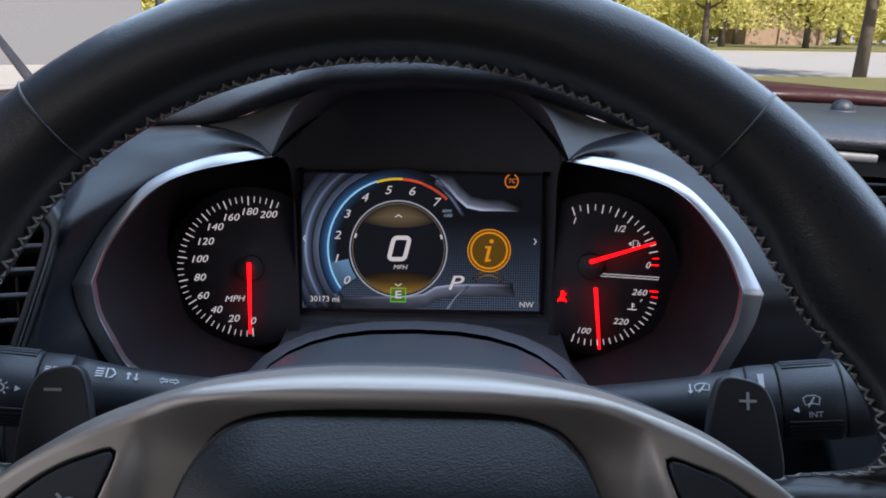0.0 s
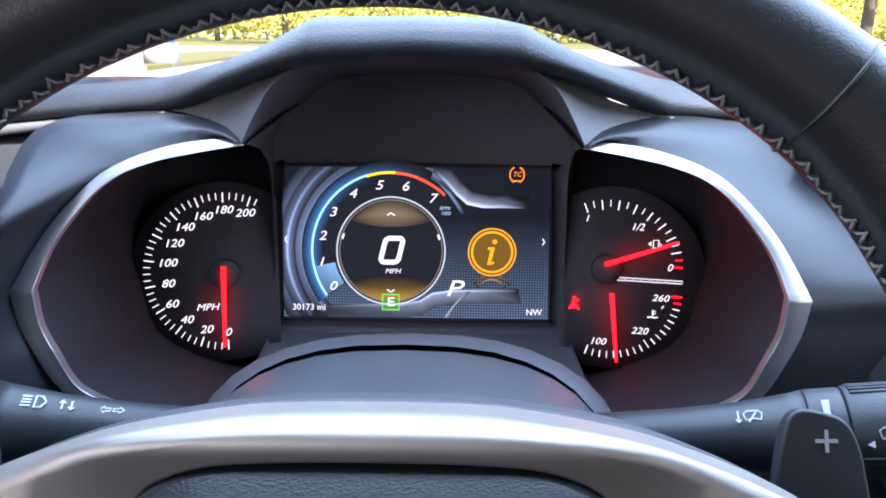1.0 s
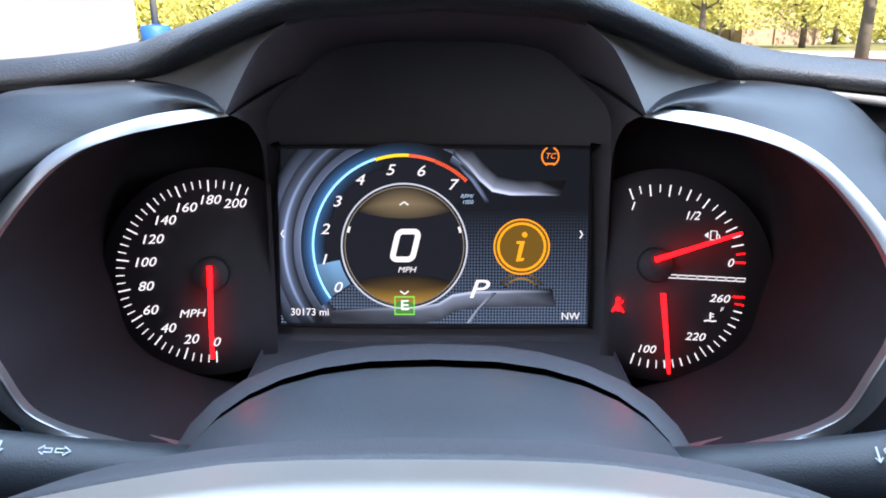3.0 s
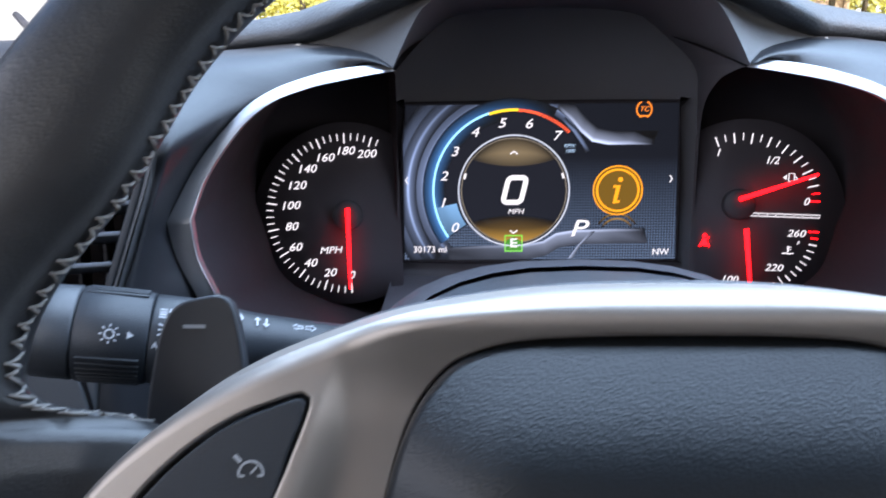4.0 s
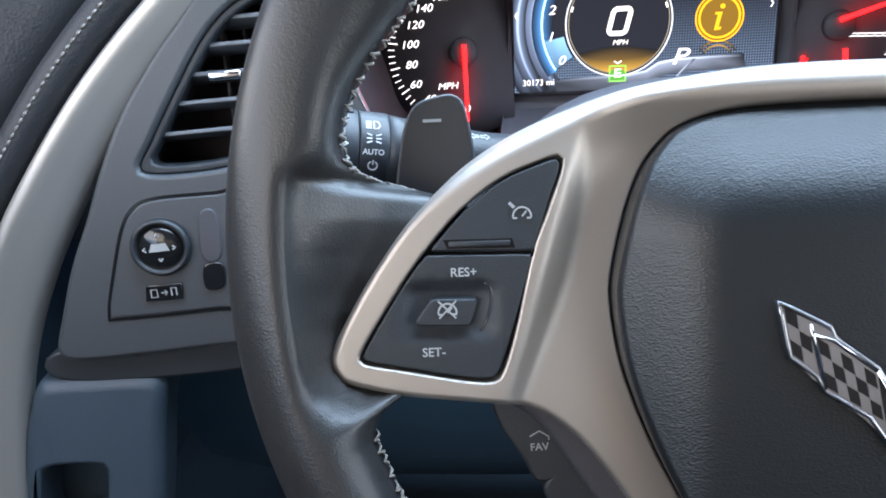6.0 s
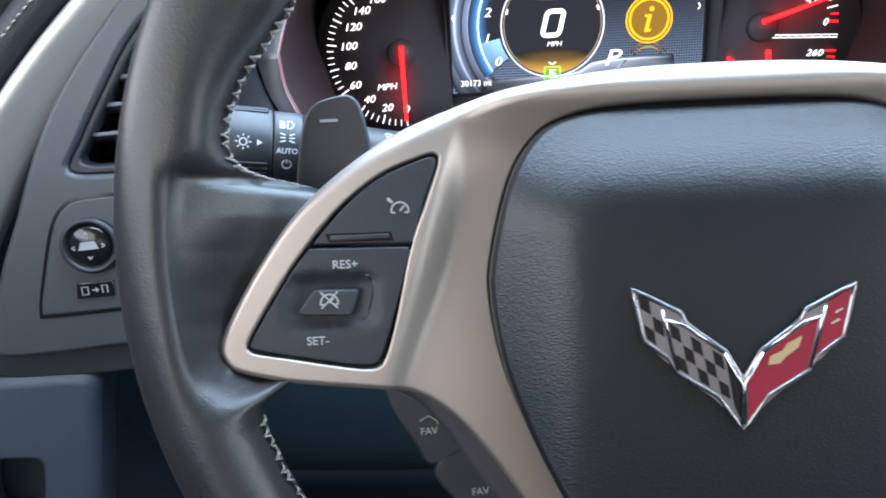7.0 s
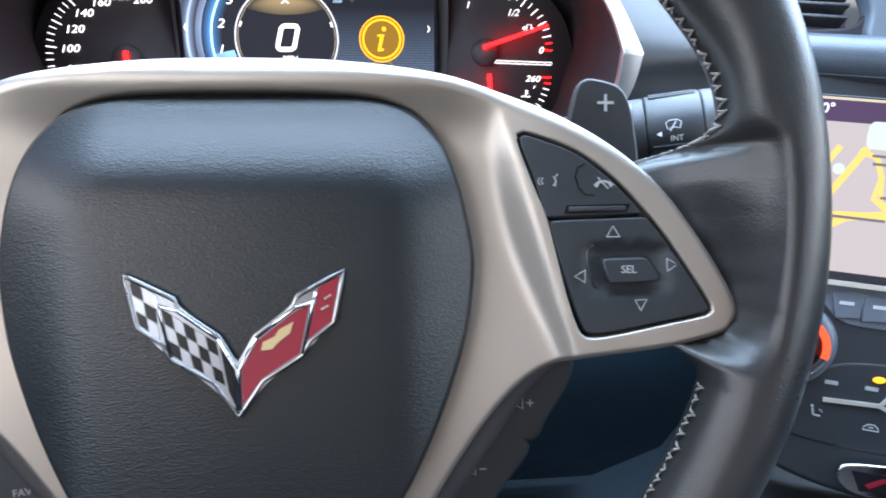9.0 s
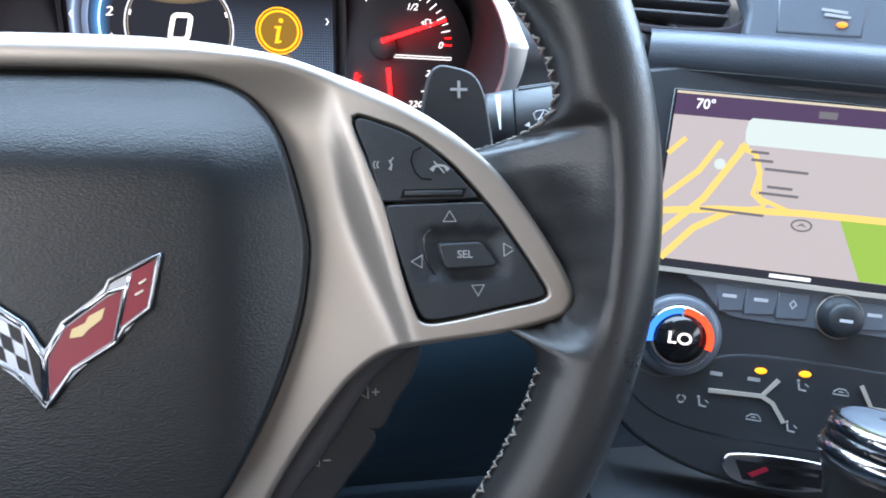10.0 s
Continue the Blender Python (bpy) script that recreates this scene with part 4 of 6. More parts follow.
SURROUND_SKIN = material("surround_soft_plastic", (0.017, 0.018, 0.021), 0.40, vary=0.1, spec=0.34, grain=(("voronoi", 1500, 0.12),))
cluster = thing("instrument_cluster", "lit instrument cluster with two red-needle gauges and a colour display", "instrument cluster")
OUT_C = [(86.7, 404.0, 831.9), (95.6, 405.3, 832.3), (110.7, 403.9, 830.7), (125.8, 402.6, 827.4), (142.7, 397.3, 821.6), (156.4, 390.6, 812.3), (174.4, 379.9, 791.6), (188.0, 366.0, 765.5), (184.8, 364.0, 749.5), (178.5, 362.8, 734.0), (172.4, 365.0, 717.8), (163.0, 368.0, 706.3), (146.0, 370.2, 700.2), (107.6, 376.0, 686.2)]
IN_C = [(82.9, 402, 829.9), (94.9, 400.7, 828.3), (110, 399.3, 825.6), (125, 398, 822.4), (141.7, 392.7, 816.4), (155.5, 386, 805.3), (169.9, 375.3, 785), (175.8, 364, 767), (174.9, 364, 749.4), (169.9, 364.6, 734), (164.9, 367, 718.1), (157.5, 369.6, 709.3), (145.1, 372.2, 702.2), (108, 378, 687.6)]


def bow(pts, count):
    """A smooth open line with an even share of points between each two given ones."""
    p = [Vector(q) * MM for q in pts]
    out = []
    n = len(p)
    for i in range(n - 1):
        a, b, c, d = p[max(0, i - 1)], p[i], p[i + 1], p[min(n - 1, i + 2)]
        for k in range(count):
            t = k / count
            out.append(0.5 * (2 * b + (c - a) * t + (2 * a - 5 * b + 4 * c - d) * t * t + (3 * b - a - 3 * c + d) * t ** 3))
    return out + [p[-1]]


def sharp_bow(pts, corner, count=6):
    return bow(pts[:corner + 1], count)[:-1] + bow(pts[corner:], count)


def flip(pts, s):
    return [Vector((q.x * s, q.y, q.z)) for q in pts]


# the fold between each gauge well and the display's hood, which runs back from the bezel's tip
ARCH_LOW = [(84, 400.5, 831), (85, 425, 826), (88, 455, 818), (90.5, 482, 800), (92, 487, 765), (93, 486, 730), (95, 478, 690), (101, 430, 685), (104, 386, 680)]
for s in (1, -1):
    o, i = flip(sharp_bow(OUT_C, 7), s), flip(sharp_bow(IN_C, 7), s)
    back = Vector((0, 0.016, 0))
    # a flat band with crisp edges, its outer flank and a thin rolled inner lip
    face = [[a.lerp(b, f) + Vector((0, -0.0007 * math.sin(math.pi * f), 0)) for a, b in zip(o, i)] for f in (0.0, 0.25, 0.5, 0.75, 0.93)]
    lip = [[a.lerp(b, f) + Vector((0, d, 0)) for a, b in zip(o, i)] for f, d in ((0.93, -0.0001), (0.96, -0.0007), (1.0, -0.0005), (1.03, 0.0006), (1.03, 0.004))]
    part("gauge_bezel", merge(loft([[p + back for p in o], o]), loft(face), loft(lip)), BEZEL, cluster, "bright brushed silver gauge bezel")
    # the dark well behind the bezel
    inner = flip(bow(ARCH_LOW, 5)[1:-4][::-1], s)
    loop = i + inner
    c = Vector((0.135 * s, 0.46, 0.755))
    well = [[p + Vector((0, 0.001 if k < len(i) else 0.0, 0)) for k, p in enumerate(loop)]]
    for t, y in ((0.3, 0.43), (0.7, 0.47), (1.0, 0.508)):
        row = []
        for k, p in enumerate(loop):
            if k >= len(i):
                row.append(Vector((lerp(p.x, 0.0985 * s, t), lerp(p.y, 0.508, t), p.z)))
            else:
                row.append(Vector((lerp(p.x, lerp(c.x, p.x, 1.14), t), lerp(p.y, y, smooth(t / 0.3)), lerp(p.z, lerp(c.z, p.z, 1.14 if p.z > c.z else 1.38), t))))
        well.append(row)
    bm = loft(well, close_u=True)
    cap(bm, 3 * len(loop), len(loop))
    part("gauge_well", bm, CAVITY, cluster, "near-black gauge well")
    # the soft surround from the bezel out to the vent
    SUR = [(84, 404, 832), (100, 420, 838), (137, 448, 841.5), (165, 452, 839)]
    if s < 0:
        # it folds forward to the edge of the end vent
        SUR += [(198, 425, 833), (179, 350, 807), (181.5, 345.5, 791), (187.4, 338.5, 768), (193.6, 333, 750), (199.7, 327.5, 733), (206.3, 319.2, 705), (206.3, 313, 680), (206.5, 304, 645), (206.5, 302, 636)]
    else:
        # a fold runs outward from the bezel's corner
        SUR += [(190, 450, 833), (225, 446, 806), (285, 434, 783), (296, 398, 766), (296, 398, 748), (296, 396, 725), (296, 392, 700), (296, 390, 670), (296, 388, 645), (296, 386, 636)]
    INN = OUT_C[:10] + [(172, 368, 705), (170, 372, 680), (170, 376, 645), (170, 380, 636)]
    so, si = flip(bow(SUR, 4), s), flip(bow(INN, 4), s)
    rows = []
    for t in (0, 0.06, 0.2, 0.4, 0.6, 0.8, 1.0):
        rows.append([a.lerp(b, t) + Vector((0, 0.006 * (1 - t) - lerp(0.010, 0.0015, smooth((k - 10) / 10)) * math.sin(math.pi * t), 0)) for k, (a, b) in enumerate(zip(si, so))])
    rows.append([p + Vector((0.004 * s, 0.012, 0)) for p in so])
    part("gauge_surround", loft(rows), SURROUND_SKIN, dashboard, "dark grey soft-touch surround")

# the cowl's inner wings and the tunnel in front of the display
ARCH = [(0, 411, 872.5), (36, 411, 871), (57, 410, 867), (66, 409, 861), (72, 408, 855), (79, 404, 842), (84, 400.5, 831)]
WING = [(0, 409, 871), (46, 411, 868.3), (74, 417, 861.5), (90, 424, 856), (104, 433, 850), (124, 444, 844.5), (138, 451, 841)]
for s in (1, -1):
    a, w = flip(bow(ARCH, 5), s), flip(bow(WING, 5), s)
    rows = [[p.lerp(q, t) + Vector((0, 0.004 * math.sin(math.pi * t), 0)) for p, q in zip(a, w)] for t in (0, 0.25, 0.5, 0.75, 1)]
    part("cowl_wing", loft(rows), WINGSKIN, cluster, "matt black inner wing of the cowl")
half = bow(ARCH, 5) + bow(ARCH_LOW, 5)[1:]
loop = half + [Vector((-p.x, p.y, p.z)) for p in reversed(half[1:])]
tunnel = [loop]
for t in (0.25, 0.6, 1.0):
    tunnel.append([Vector((p.x * lerp(1, 0.0965 / max(0.05, abs(p.x)), t * smooth((0.858 - p.z) / 0.040) * smooth((abs(p.x) - 0.05) / 0.025)), lerp(p.y, 0.500 + 0.18 * (p.z - 0.735), t), lerp(p.z, 0.770 + (p.z - 0.770) * 0.86, t))) for p in loop])
count = len(loop)
split = next(k for k in range(count) if loop[k].z <= 0.812)
top_run = [k - count for k in range(count - split + 1, count + 1)] + list(range(0, split))
low_run = list(range(split - 1, count - split + 2))
part("display_hood", loft([[row[k % count] for k in top_run] for row in tunnel]), TUNNEL, cluster, "matt black hood over the display")
part("display_surround", loft([[row[k] for k in low_run] for row in tunnel]), TUNNEL, cluster, "black lower surround of the display")
part("hood_back", loft([tunnel[-1], [Vector((p.x * 0.02, 0.522, 0.77)) for p in tunnel[-1]]], close_u=True), TUNNEL, cluster, "black back of the display recess")
# display
SCREEN = pose(-0.002, 0.4935, 0.735, 80)
display = part("display", plate([(-89, -33), (-30, -34), (30, -34), (86, -33), (88, -31), (88, 20), (86, 67), (84, 69), (0, 69.5), (-84, 69), (-86, 67), (-91, 20), (-91, -31)], r=0.8, back=-8, step=6), CAVITY, cluster, "colour display in a black frame", m=SCREEN)


def screen_picture():
    """The display's lit ground: deep blue-black with a woven pattern that fades upward."""
    m = bpy.data.materials.new("display_ground")
    m.use_nodes = True
    n, l = m.node_tree.nodes, m.node_tree.links
    p = n["Principled BSDF"]
    p.inputs["Base Color"].default_value = (0.004, 0.004, 0.005, 1)
    p.inputs["Roughness"].default_value = 0.4
    p.inputs["Specular IOR Level"].default_value = 0.1
    co = n.new("ShaderNodeTexCoord")
    ck = n.new("ShaderNodeTexChecker")
    mp = n.new("ShaderNodeMapping")
    mp.inputs["Rotation"].default_value = (0, 0, radians(45))
    l.new(co.outputs["Object"], mp.inputs[0])
    l.new(mp.outputs[0], ck.inputs[0])
    ck.inputs["Scale"].default_value = 820
    ck.inputs[1].default_value, ck.inputs[2].default_value = (0.085, 0.118, 0.175, 1), (0.006, 0.009, 0.016, 1)
    sp = n.new("ShaderNodeSeparateXYZ")
    l.new(co.outputs["Object"], sp.inputs[0])
    up = n.new("ShaderNodeMapRange")
    up.inputs[1].default_value, up.inputs[2].default_value = 0.034, -0.028
    l.new(sp.outputs[1], up.inputs[0])
    mx = n.new("ShaderNodeMix")
    mx.data_type = "RGBA"
    mx.inputs[6].default_value = (0.006, 0.007, 0.010, 1)
    l.new(up.outputs[0], mx.inputs[0])
    l.new(ck.outputs[0], mx.inputs[7])
    l.new(mx.outputs[2], p.inputs["Emission Color"])
    p.inputs["Emission Strength"].default_value = LIT * 1.1
    return m


def sheen(name, color, strength, power=1.0):
    """A lit band that fades across its width (u from 0 to 1 in its colour layer)."""
    m = bpy.data.materials.new(name)
    m.use_nodes = True
    n, l = m.node_tree.nodes, m.node_tree.links
    p = n["Principled BSDF"]
    p.inputs["Base Color"].default_value = (0.004, 0.004, 0.005, 1)
    at_node = n.new("ShaderNodeAttribute")
    at_node.attribute_name = "fade"
    pw = n.new("ShaderNodeMath")
    pw.operation = "POWER"
    pw.inputs[1].default_value = power
    l.new(at_node.outputs["Fac"], pw.inputs[0])
    mu = n.new("ShaderNodeMath")
    mu.operation = "MULTIPLY"
    mu.inputs[1].default_value = strength
    l.new(pw.outputs[0], mu.inputs[0])
    p.inputs["Emission Color"].default_value = (*color, 1)
    l.new(mu.outputs[0], p.inputs["Emission Strength"])
    return m


def band(lines, fades, z, mat, name="glow_band", parent=None):
    """A flat lit band between lines of points (millimetres), with its brightness given line by line."""
    rows = [[(x * MM, y * MM, z * MM) for x, y in line] for line in lines]
    bm = loft(rows)
    lay = bm.verts.layers.float.new("fade")
    bm.verts.ensure_lookup_table()
    n = len(rows[0])
    for k, v in enumerate(bm.verts):
        f = fades[k // n]
        v[lay] = f[k % n] if isinstance(f, (list, tuple)) else f
    return part(name, bm, mat, parent or display, smooth=False)


GROUND_LIT = screen_picture()
part("display_ground", flat([(-87, -31), (86, -31), (85, 67), (-85, 67)], 0.05, 0.1), GROUND_LIT, display, smooth=False)
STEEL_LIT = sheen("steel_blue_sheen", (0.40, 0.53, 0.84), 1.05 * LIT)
BLUE_SHEEN = sheen("blue_sheen", (0.10, 0.36, 0.85), 0.8 * LIT)
AMBER_SHEEN = sheen("amber_sheen", (1.0, 0.55, 0.08), 0.40 * LIT)
PALE_BLUE_SHEEN = sheen("pale_blue_sheen", (0.30, 0.62, 1.0), 0.8 * LIT)
CYAN_LIT = glow("cyan_light", (0.32, 0.72, 1.0), 1.1 * LIT)
WHITE_SHEEN = sheen("white_sheen", (0.66, 0.76, 1.0), 0.95 * LIT)
TAN_SHEEN = sheen("tan_sheen", (0.95, 0.70, 0.36), 0.50 * LIT)
CX, CY = -17, 13


def keep(pts):
    return [(max(-87, x), min(67, max(-31, y))) for x, y in pts]


def ramp(knots, n=48):
    """Brightness along an arc from knots (share of its length, value)."""
    return [float(np.interp(k / n, [a for a, _ in knots], [b for _, b in knots])) for k in range(n + 1)]


# soft steel shells round the rev counter
for radii, across, a0, a1, along in (
        ((53.0, 56.0, 57.4, 58.6, 64.0), (0.06, 0.32, 0.9, 0.24, 0.10), 40, 228, ((0, 0.0), (0.08, 0.55), (0.25, 0.25), (0.45, 0.5), (0.7, 1.0), (0.9, 0.5), (1, 0.0))),
        ((62.0, 66.0, 67.3, 68.4, 73.0), (0.0, 0.22, 0.75, 0.20, 0.04), 112, 222, ((0, 0.0), (0.3, 0.5), (0.6, 1.0), (0.85, 0.6), (1, 0.0))),
        ((57.0, 64.0, 70.0, 76.0, 80.0), (0.14, 0.14, 0.22, 0.12, 0.0), 120, 226, ((0, 0.0), (0.3, 0.7), (0.7, 1.0), (1, 0.0)))):
    lit = ramp(along)
    band([keep(arc(CX, CY, r, a0, a1, 48)) for r in radii], [[f * e for e in lit] for f in across], 0.2 + 0.02 * (radii[0] > 60) - 0.01 * (radii[-1] > 75), STEEL_LIT)
band([arc(CX, CY, r, 62, 216, 48) for r in (50.5, 52.5, 54.5, 58)], [[f * e for e in ramp(((0, 0.0), (0.25, 0.35), (0.5, 0.9), (1, 1.0)))] for f in (0.55, 0.45, 0.22, 0.0)], 0.23, BLUE_SHEEN)
part("rev_ground", strip(arc(CX, CY, 43.0, 40, 216, 60), 14.5, 0.06), SCREEN_BLACK, display, smooth=False, m=at(0, 0, 0.25))
band([arc(CX, CY, r, 100, 215, 48) for r in (44, 47.5, 50)], [[f * e for e in ramp(((0, 0.0), (0.4, 0.7), (1, 1.0)))] for f in (0.0, 0.16, 0.34)], 0.33, BLUE_SHEEN)
# the swept wedge under 1
band([arc(CX, CY, r, 192, 215, 10) for r in (37, 42, 46, 50)], ([0.62 - 0.02 * k for k in range(11)], [0.60 - 0.03 * k for k in range(11)], [0.46 - 0.025 * k for k in range(11)], [0.40 - 0.02 * k for k in range(11)]), 0.34, PALE_BLUE_SHEEN, "rev_wedge")
part("rev_arc", strip(arc(CX, CY, 51.0, 108, 215, 44), 1.3, 0.2), CYAN_LIT, display, "lit blue rev arc", smooth=False, m=at(0, 0, 0.35))
part("rev_arc", strip(arc(CX, CY, 50.6, 87, 108, 12), 1.7, 0.2), YELLOW_LIT, display, "lit yellow rev arc", smooth=False, m=at(0, 0, 0.35))
part("rev_arc", strip(arc(CX, CY, 50.4, 70, 87, 12), 1.7, 0.2), SCARLET_LIT, display, "lit red rev arc", smooth=False, m=at(0, 0, 0.35))
for k in range(15):
    a = 69.4 - 1.55 * k
    part("rev_tick", strip(arc(CX, CY, 50.2, a, a - 1.0, 2), 2.0, 0.2), SCARLET_LIT, display, smooth=False, m=at(0, 0, 0.35))
for k, (a, r) in enumerate(((211.7, 44.6), (189.5, 46.0), (168, 45.4), (146.5, 45.0), (124, 44.4), (100.5, 43.0), (77.8, 42.7), (52.3, 43.2))):
    write(str(k), 8.4, WHITE_LIT, display, at(CX + r * math.cos(radians(a)), CY + r * math.sin(radians(a)), 0.42), "numeral", wide=1.2)
write("RPM/", 3.2, PALE_LIT, display, at(17.6, 41.0, 0.4))
write("1000", 3.2, PALE_LIT, display, at(18.0, 37.8, 0.4))
# inner dial
part("inner_ring", strip(arc(CX, CY, 35.0, 0, 360, 72)[:-1], 0.9, 0.25, closed=True), SOFT_LIT, display, smooth=False, m=at(0, 0, 0.5))
part("inner_ring", strip(arc(CX, CY, 33.2, 0, 360, 72)[:-1], 0.5, 0.25, closed=True), glow("dim_bronze", (0.5, 0.42, 0.30), 0.4 * LIT), display, smooth=False, m=at(0, 0, 0.45))
part("inner_disc", flat(arc(CX, CY, 35, 0, 360, 60)[:-1], 0.35, 0.08), SCREEN_BLACK, display, smooth=False)
for sgn in (1, -1):
    rr = 32.8
    edge = arc(CX, CY, rr, 90 - 52, 90 + 52, 20)
    chord = [(x, CY + rr * 0.60 - 4 * (1 - ((x - CX) / 26) ** 2)) for x, _ in edge]
    fl = [max(0.0, math.sin(math.pi * k / 20)) for k in range(21)]
    if sgn < 0:
        edge, chord = [(x, 2 * CY - y) for x, y in edge], [(x, 2 * CY - y) for x, y in chord]
    band([edge, [(0.5 * (a + c), 0.5 * (b + d)) for (a, b), (c, d) in zip(edge, chord)], chord], ([0.06 * f for f in fl], [0.34 * f for f in fl], [0.10 * f for f in fl]) if sgn > 0 else ([0.8 * f for f in fl], [0.18 * f for f in fl], [0.0] * 21), 0.5, TAN_SHEEN if sgn > 0 else AMBER_SHEEN, "amber_band")
    part("chevron_mark", strip([(-2.4, -0.8 * sgn), (0, 0.9 * sgn), (2.4, -0.8 * sgn)], 0.8, 0.2), WHITE_LIT, display, smooth=False, m=at(CX, CY + 24 * sgn - (2 if sgn < 0 else 0), 0.6))
for a in (163, 17):
    part("pointer_mark", strip(arc(CX, CY, 32.3, a - 3, a + 3, 4), 1.3, 0.2), WHITE_LIT, display, smooth=False, m=at(0, 0, 0.6))
zero = [(x * 1.0, y * 1.0) for cx, cy, a in ((3.1, 5.2, 0), (-3.1, 5.2, 90), (-3.1, -5.2, 180), (3.1, -5.2, 270)) for x, y in arc(cx, cy, 2.6, a, a + 90, 6)]
part("numeral", strip([(x + 0.24 * y, y) for x, y in zero], 3.1, 0.2, closed=True), WHITE_LIT, display, smooth=False, m=at(CX + 0.6, CY + 0.6, 0.6))
write("MPH", 4.6, WHITE_LIT, display, at(CX + 1.2, CY - 13.2, 0.6), wide=1.1)
# message mark
IX, IY = 48.5, 13
part("message_disc", flat(arc(IX, IY, 15, 0, 360, 48)[:-1], 0.3, 0.1), glow("dim_amber", (0.50, 0.27, 0.03), 0.26 * LIT), display, smooth=False)
part("message_ring", strip(arc(IX, IY, 13.0, 0, 360, 48)[:-1], 1.3, 0.2, closed=True), AMBER_LIT, display, smooth=False, m=at(0, 0, 0.45))
part("message_ring", strip(arc(IX, IY, 15.3, 0, 360, 48)[:-1], 0.8, 0.2, closed=True), AMBER_LIT, display, smooth=False, m=at(0, 0, 0.45))
part("message_letter", merge(flat(arc(IX + 1.5, IY + 6.4, 1.45, 0, 360, 16)[:-1], 0.5, 0.3), flat([(IX - 2.6, IY + 3.0), (IX + 1.6, IY + 3.0), (IX - 0.5, IY - 6.2), (IX + 1.4, IY - 5.8), (IX + 1.0, IY - 7.4), (IX - 2.9, IY - 7.8), (IX - 1.0, IY + 1.6), (IX - 2.8, IY + 1.6)], 0.5, 0.3)), AMBER_LIT, display, smooth=False, m=at(IX * -0.06, IY * -0.06, 0) @ Matrix.Diagonal((1.06, 1.06, 1, 1)))
for r, f in ((10, 0.6), (13, 0.35)):
    fl = [f * math.sin(math.pi * k / 16) for k in range(17)]
    band([arc(IX, IY - 28.5, r, 30, 150, 16), arc(IX, IY - 28.5, r + 1.1, 30, 150, 16)], (fl, fl), 0.4, AMBER_SHEEN, "amber_reflection")
# sweeping light lines
line1 = [(10, 64.5), (18, 58), (25, 50), (32, 44), (42, 42), (55, 42), (70, 42)]
fl = [0.0, 0.45, 0.75, 1.0, 0.9, 0.5, 0.0]
band([keep([(x + 3, y + 8) for x, y in line1]), [(x + 0.6, y + 2.2) for x, y in line1], line1, [(x - 0.4, y - 0.6) for x, y in line1]], ([0.0] * 7, [0.28 * f for f in fl], fl, [0.0] * 7), 0.25, WHITE_SHEEN)
# the fainter edge that curves down below it
under = [(13, 58), (20, 50.5), (25, 43.5), (28.5, 37)]
band([[(x - 0.6, y - 0.6) for x, y in under], under, [(x + 2, y + 0.8) for x, y in under]], ([0.0] * 4, [0.1, 0.35, 0.3, 0.0], [0.0] * 4), 0.245, STEEL_LIT)
line2 = [(-60, -24), (-35, -22.5), (-10, -22), (2, -19.5), (10, -14.5), (22, -12.5), (45, -12), (66, -11.5)]
fl = [0.05, 0.22, 0.42, 0.6, 0.75, 0.7, 0.4, 0.0]
band([[(x, y + 0.6) for x, y in line2], line2, [(x + 0.6, y - 1.6) for x, y in line2], [(x + 2, max(-31, y - 9)) for x, y in line2]], ([0.0] * 8, fl, [0.36 * f for f in fl], [0.04] * 8), 0.25, WHITE_SHEEN)
band([[(18, -30.5), (24, -22), (32, -13)], [(21, -30.5), (26, -22), (35, -13)]], ([0.5, 0.45, 0.2], [0.0, 0.0, 0.0]), 0.26, WHITE_SHEEN)
write("P", 15, WHITE_LIT, display, at(23.5, -11.5, 0.5), wide=1.35)
write("30173 mi", 5.8, WHITE_LIT, display, at(-70.5, -24.5, 0.5), wide=1.0)
write("NW", 5.8, WHITE_LIT, display, at(76.5, -26.5, 0.5))
part("green_frame", strip([(-5.4, -5), (5.4, -5), (5.4, 5), (-5.4, 5)], 0.9, 0.2, closed=True), GREEN_LIT, display, smooth=False, m=at(CX, -20.5, 0.7))
part("green_leaf", flat([(-4.6, -4.4), (4.6, -4.4), (4.6, 1.5), (0, 4.2), (-4.6, 2)], 0, 0.1), glow("dim_green", (0.10, 0.42, 0.04), 0.5 * LIT), display, smooth=False, m=at(CX, -20.5, 0.62))
write("E", 8, WHITE_LIT, display, at(CX, -20.5, 0.8), wide=1.3)
for x, y, s in ((-85, 20, -1), (81.5, 20, 1)):
    part("chevron_mark", strip([(-0.7 * s, -2.2), (0.7 * s, 0), (-0.7 * s, 2.2)], 0.7, 0.2), WHITE_LIT, display, smooth=False, m=at(x, y, 0.5))
part("warning_icon", merge(strip(arc(0, 0, 5.6, 112, 248, 10), 1.0, 0.2), strip(arc(0, 0, 5.6, -68, 68, 10), 1.0, 0.2), strip([(-4, -4.4), (4, -4.4)], 1.0, 0.2)), ORANGE_LIT, display, smooth=False, m=at(63.5, 63, 0.5) @ Matrix.Diagonal((0.82, 0.9, 1, 1)))
write("TC", 4.4, ORANGE_LIT, display, at(63.5, 63.2, 0.5))

# gauges


def needle(parent, x, y, deg, length, z=9.0):
    nd = part("needle", flat([(-1.0, -1.3), (length, -0.75), (length, 0.75), (-1.0, 1.3)], 0, 1.2), RED_LIT, parent, "glowing red needle", smooth=False, m=at(x, y, z, rz=deg))
    part("needle_hub", lathe([(9.5, 0), (9.5, 5), (8.5, 6.5), (2, 6.8)], 32), MATT, parent, "dark grey needle hub", m=at(x, y - 3.4, 0.5))
    return nd


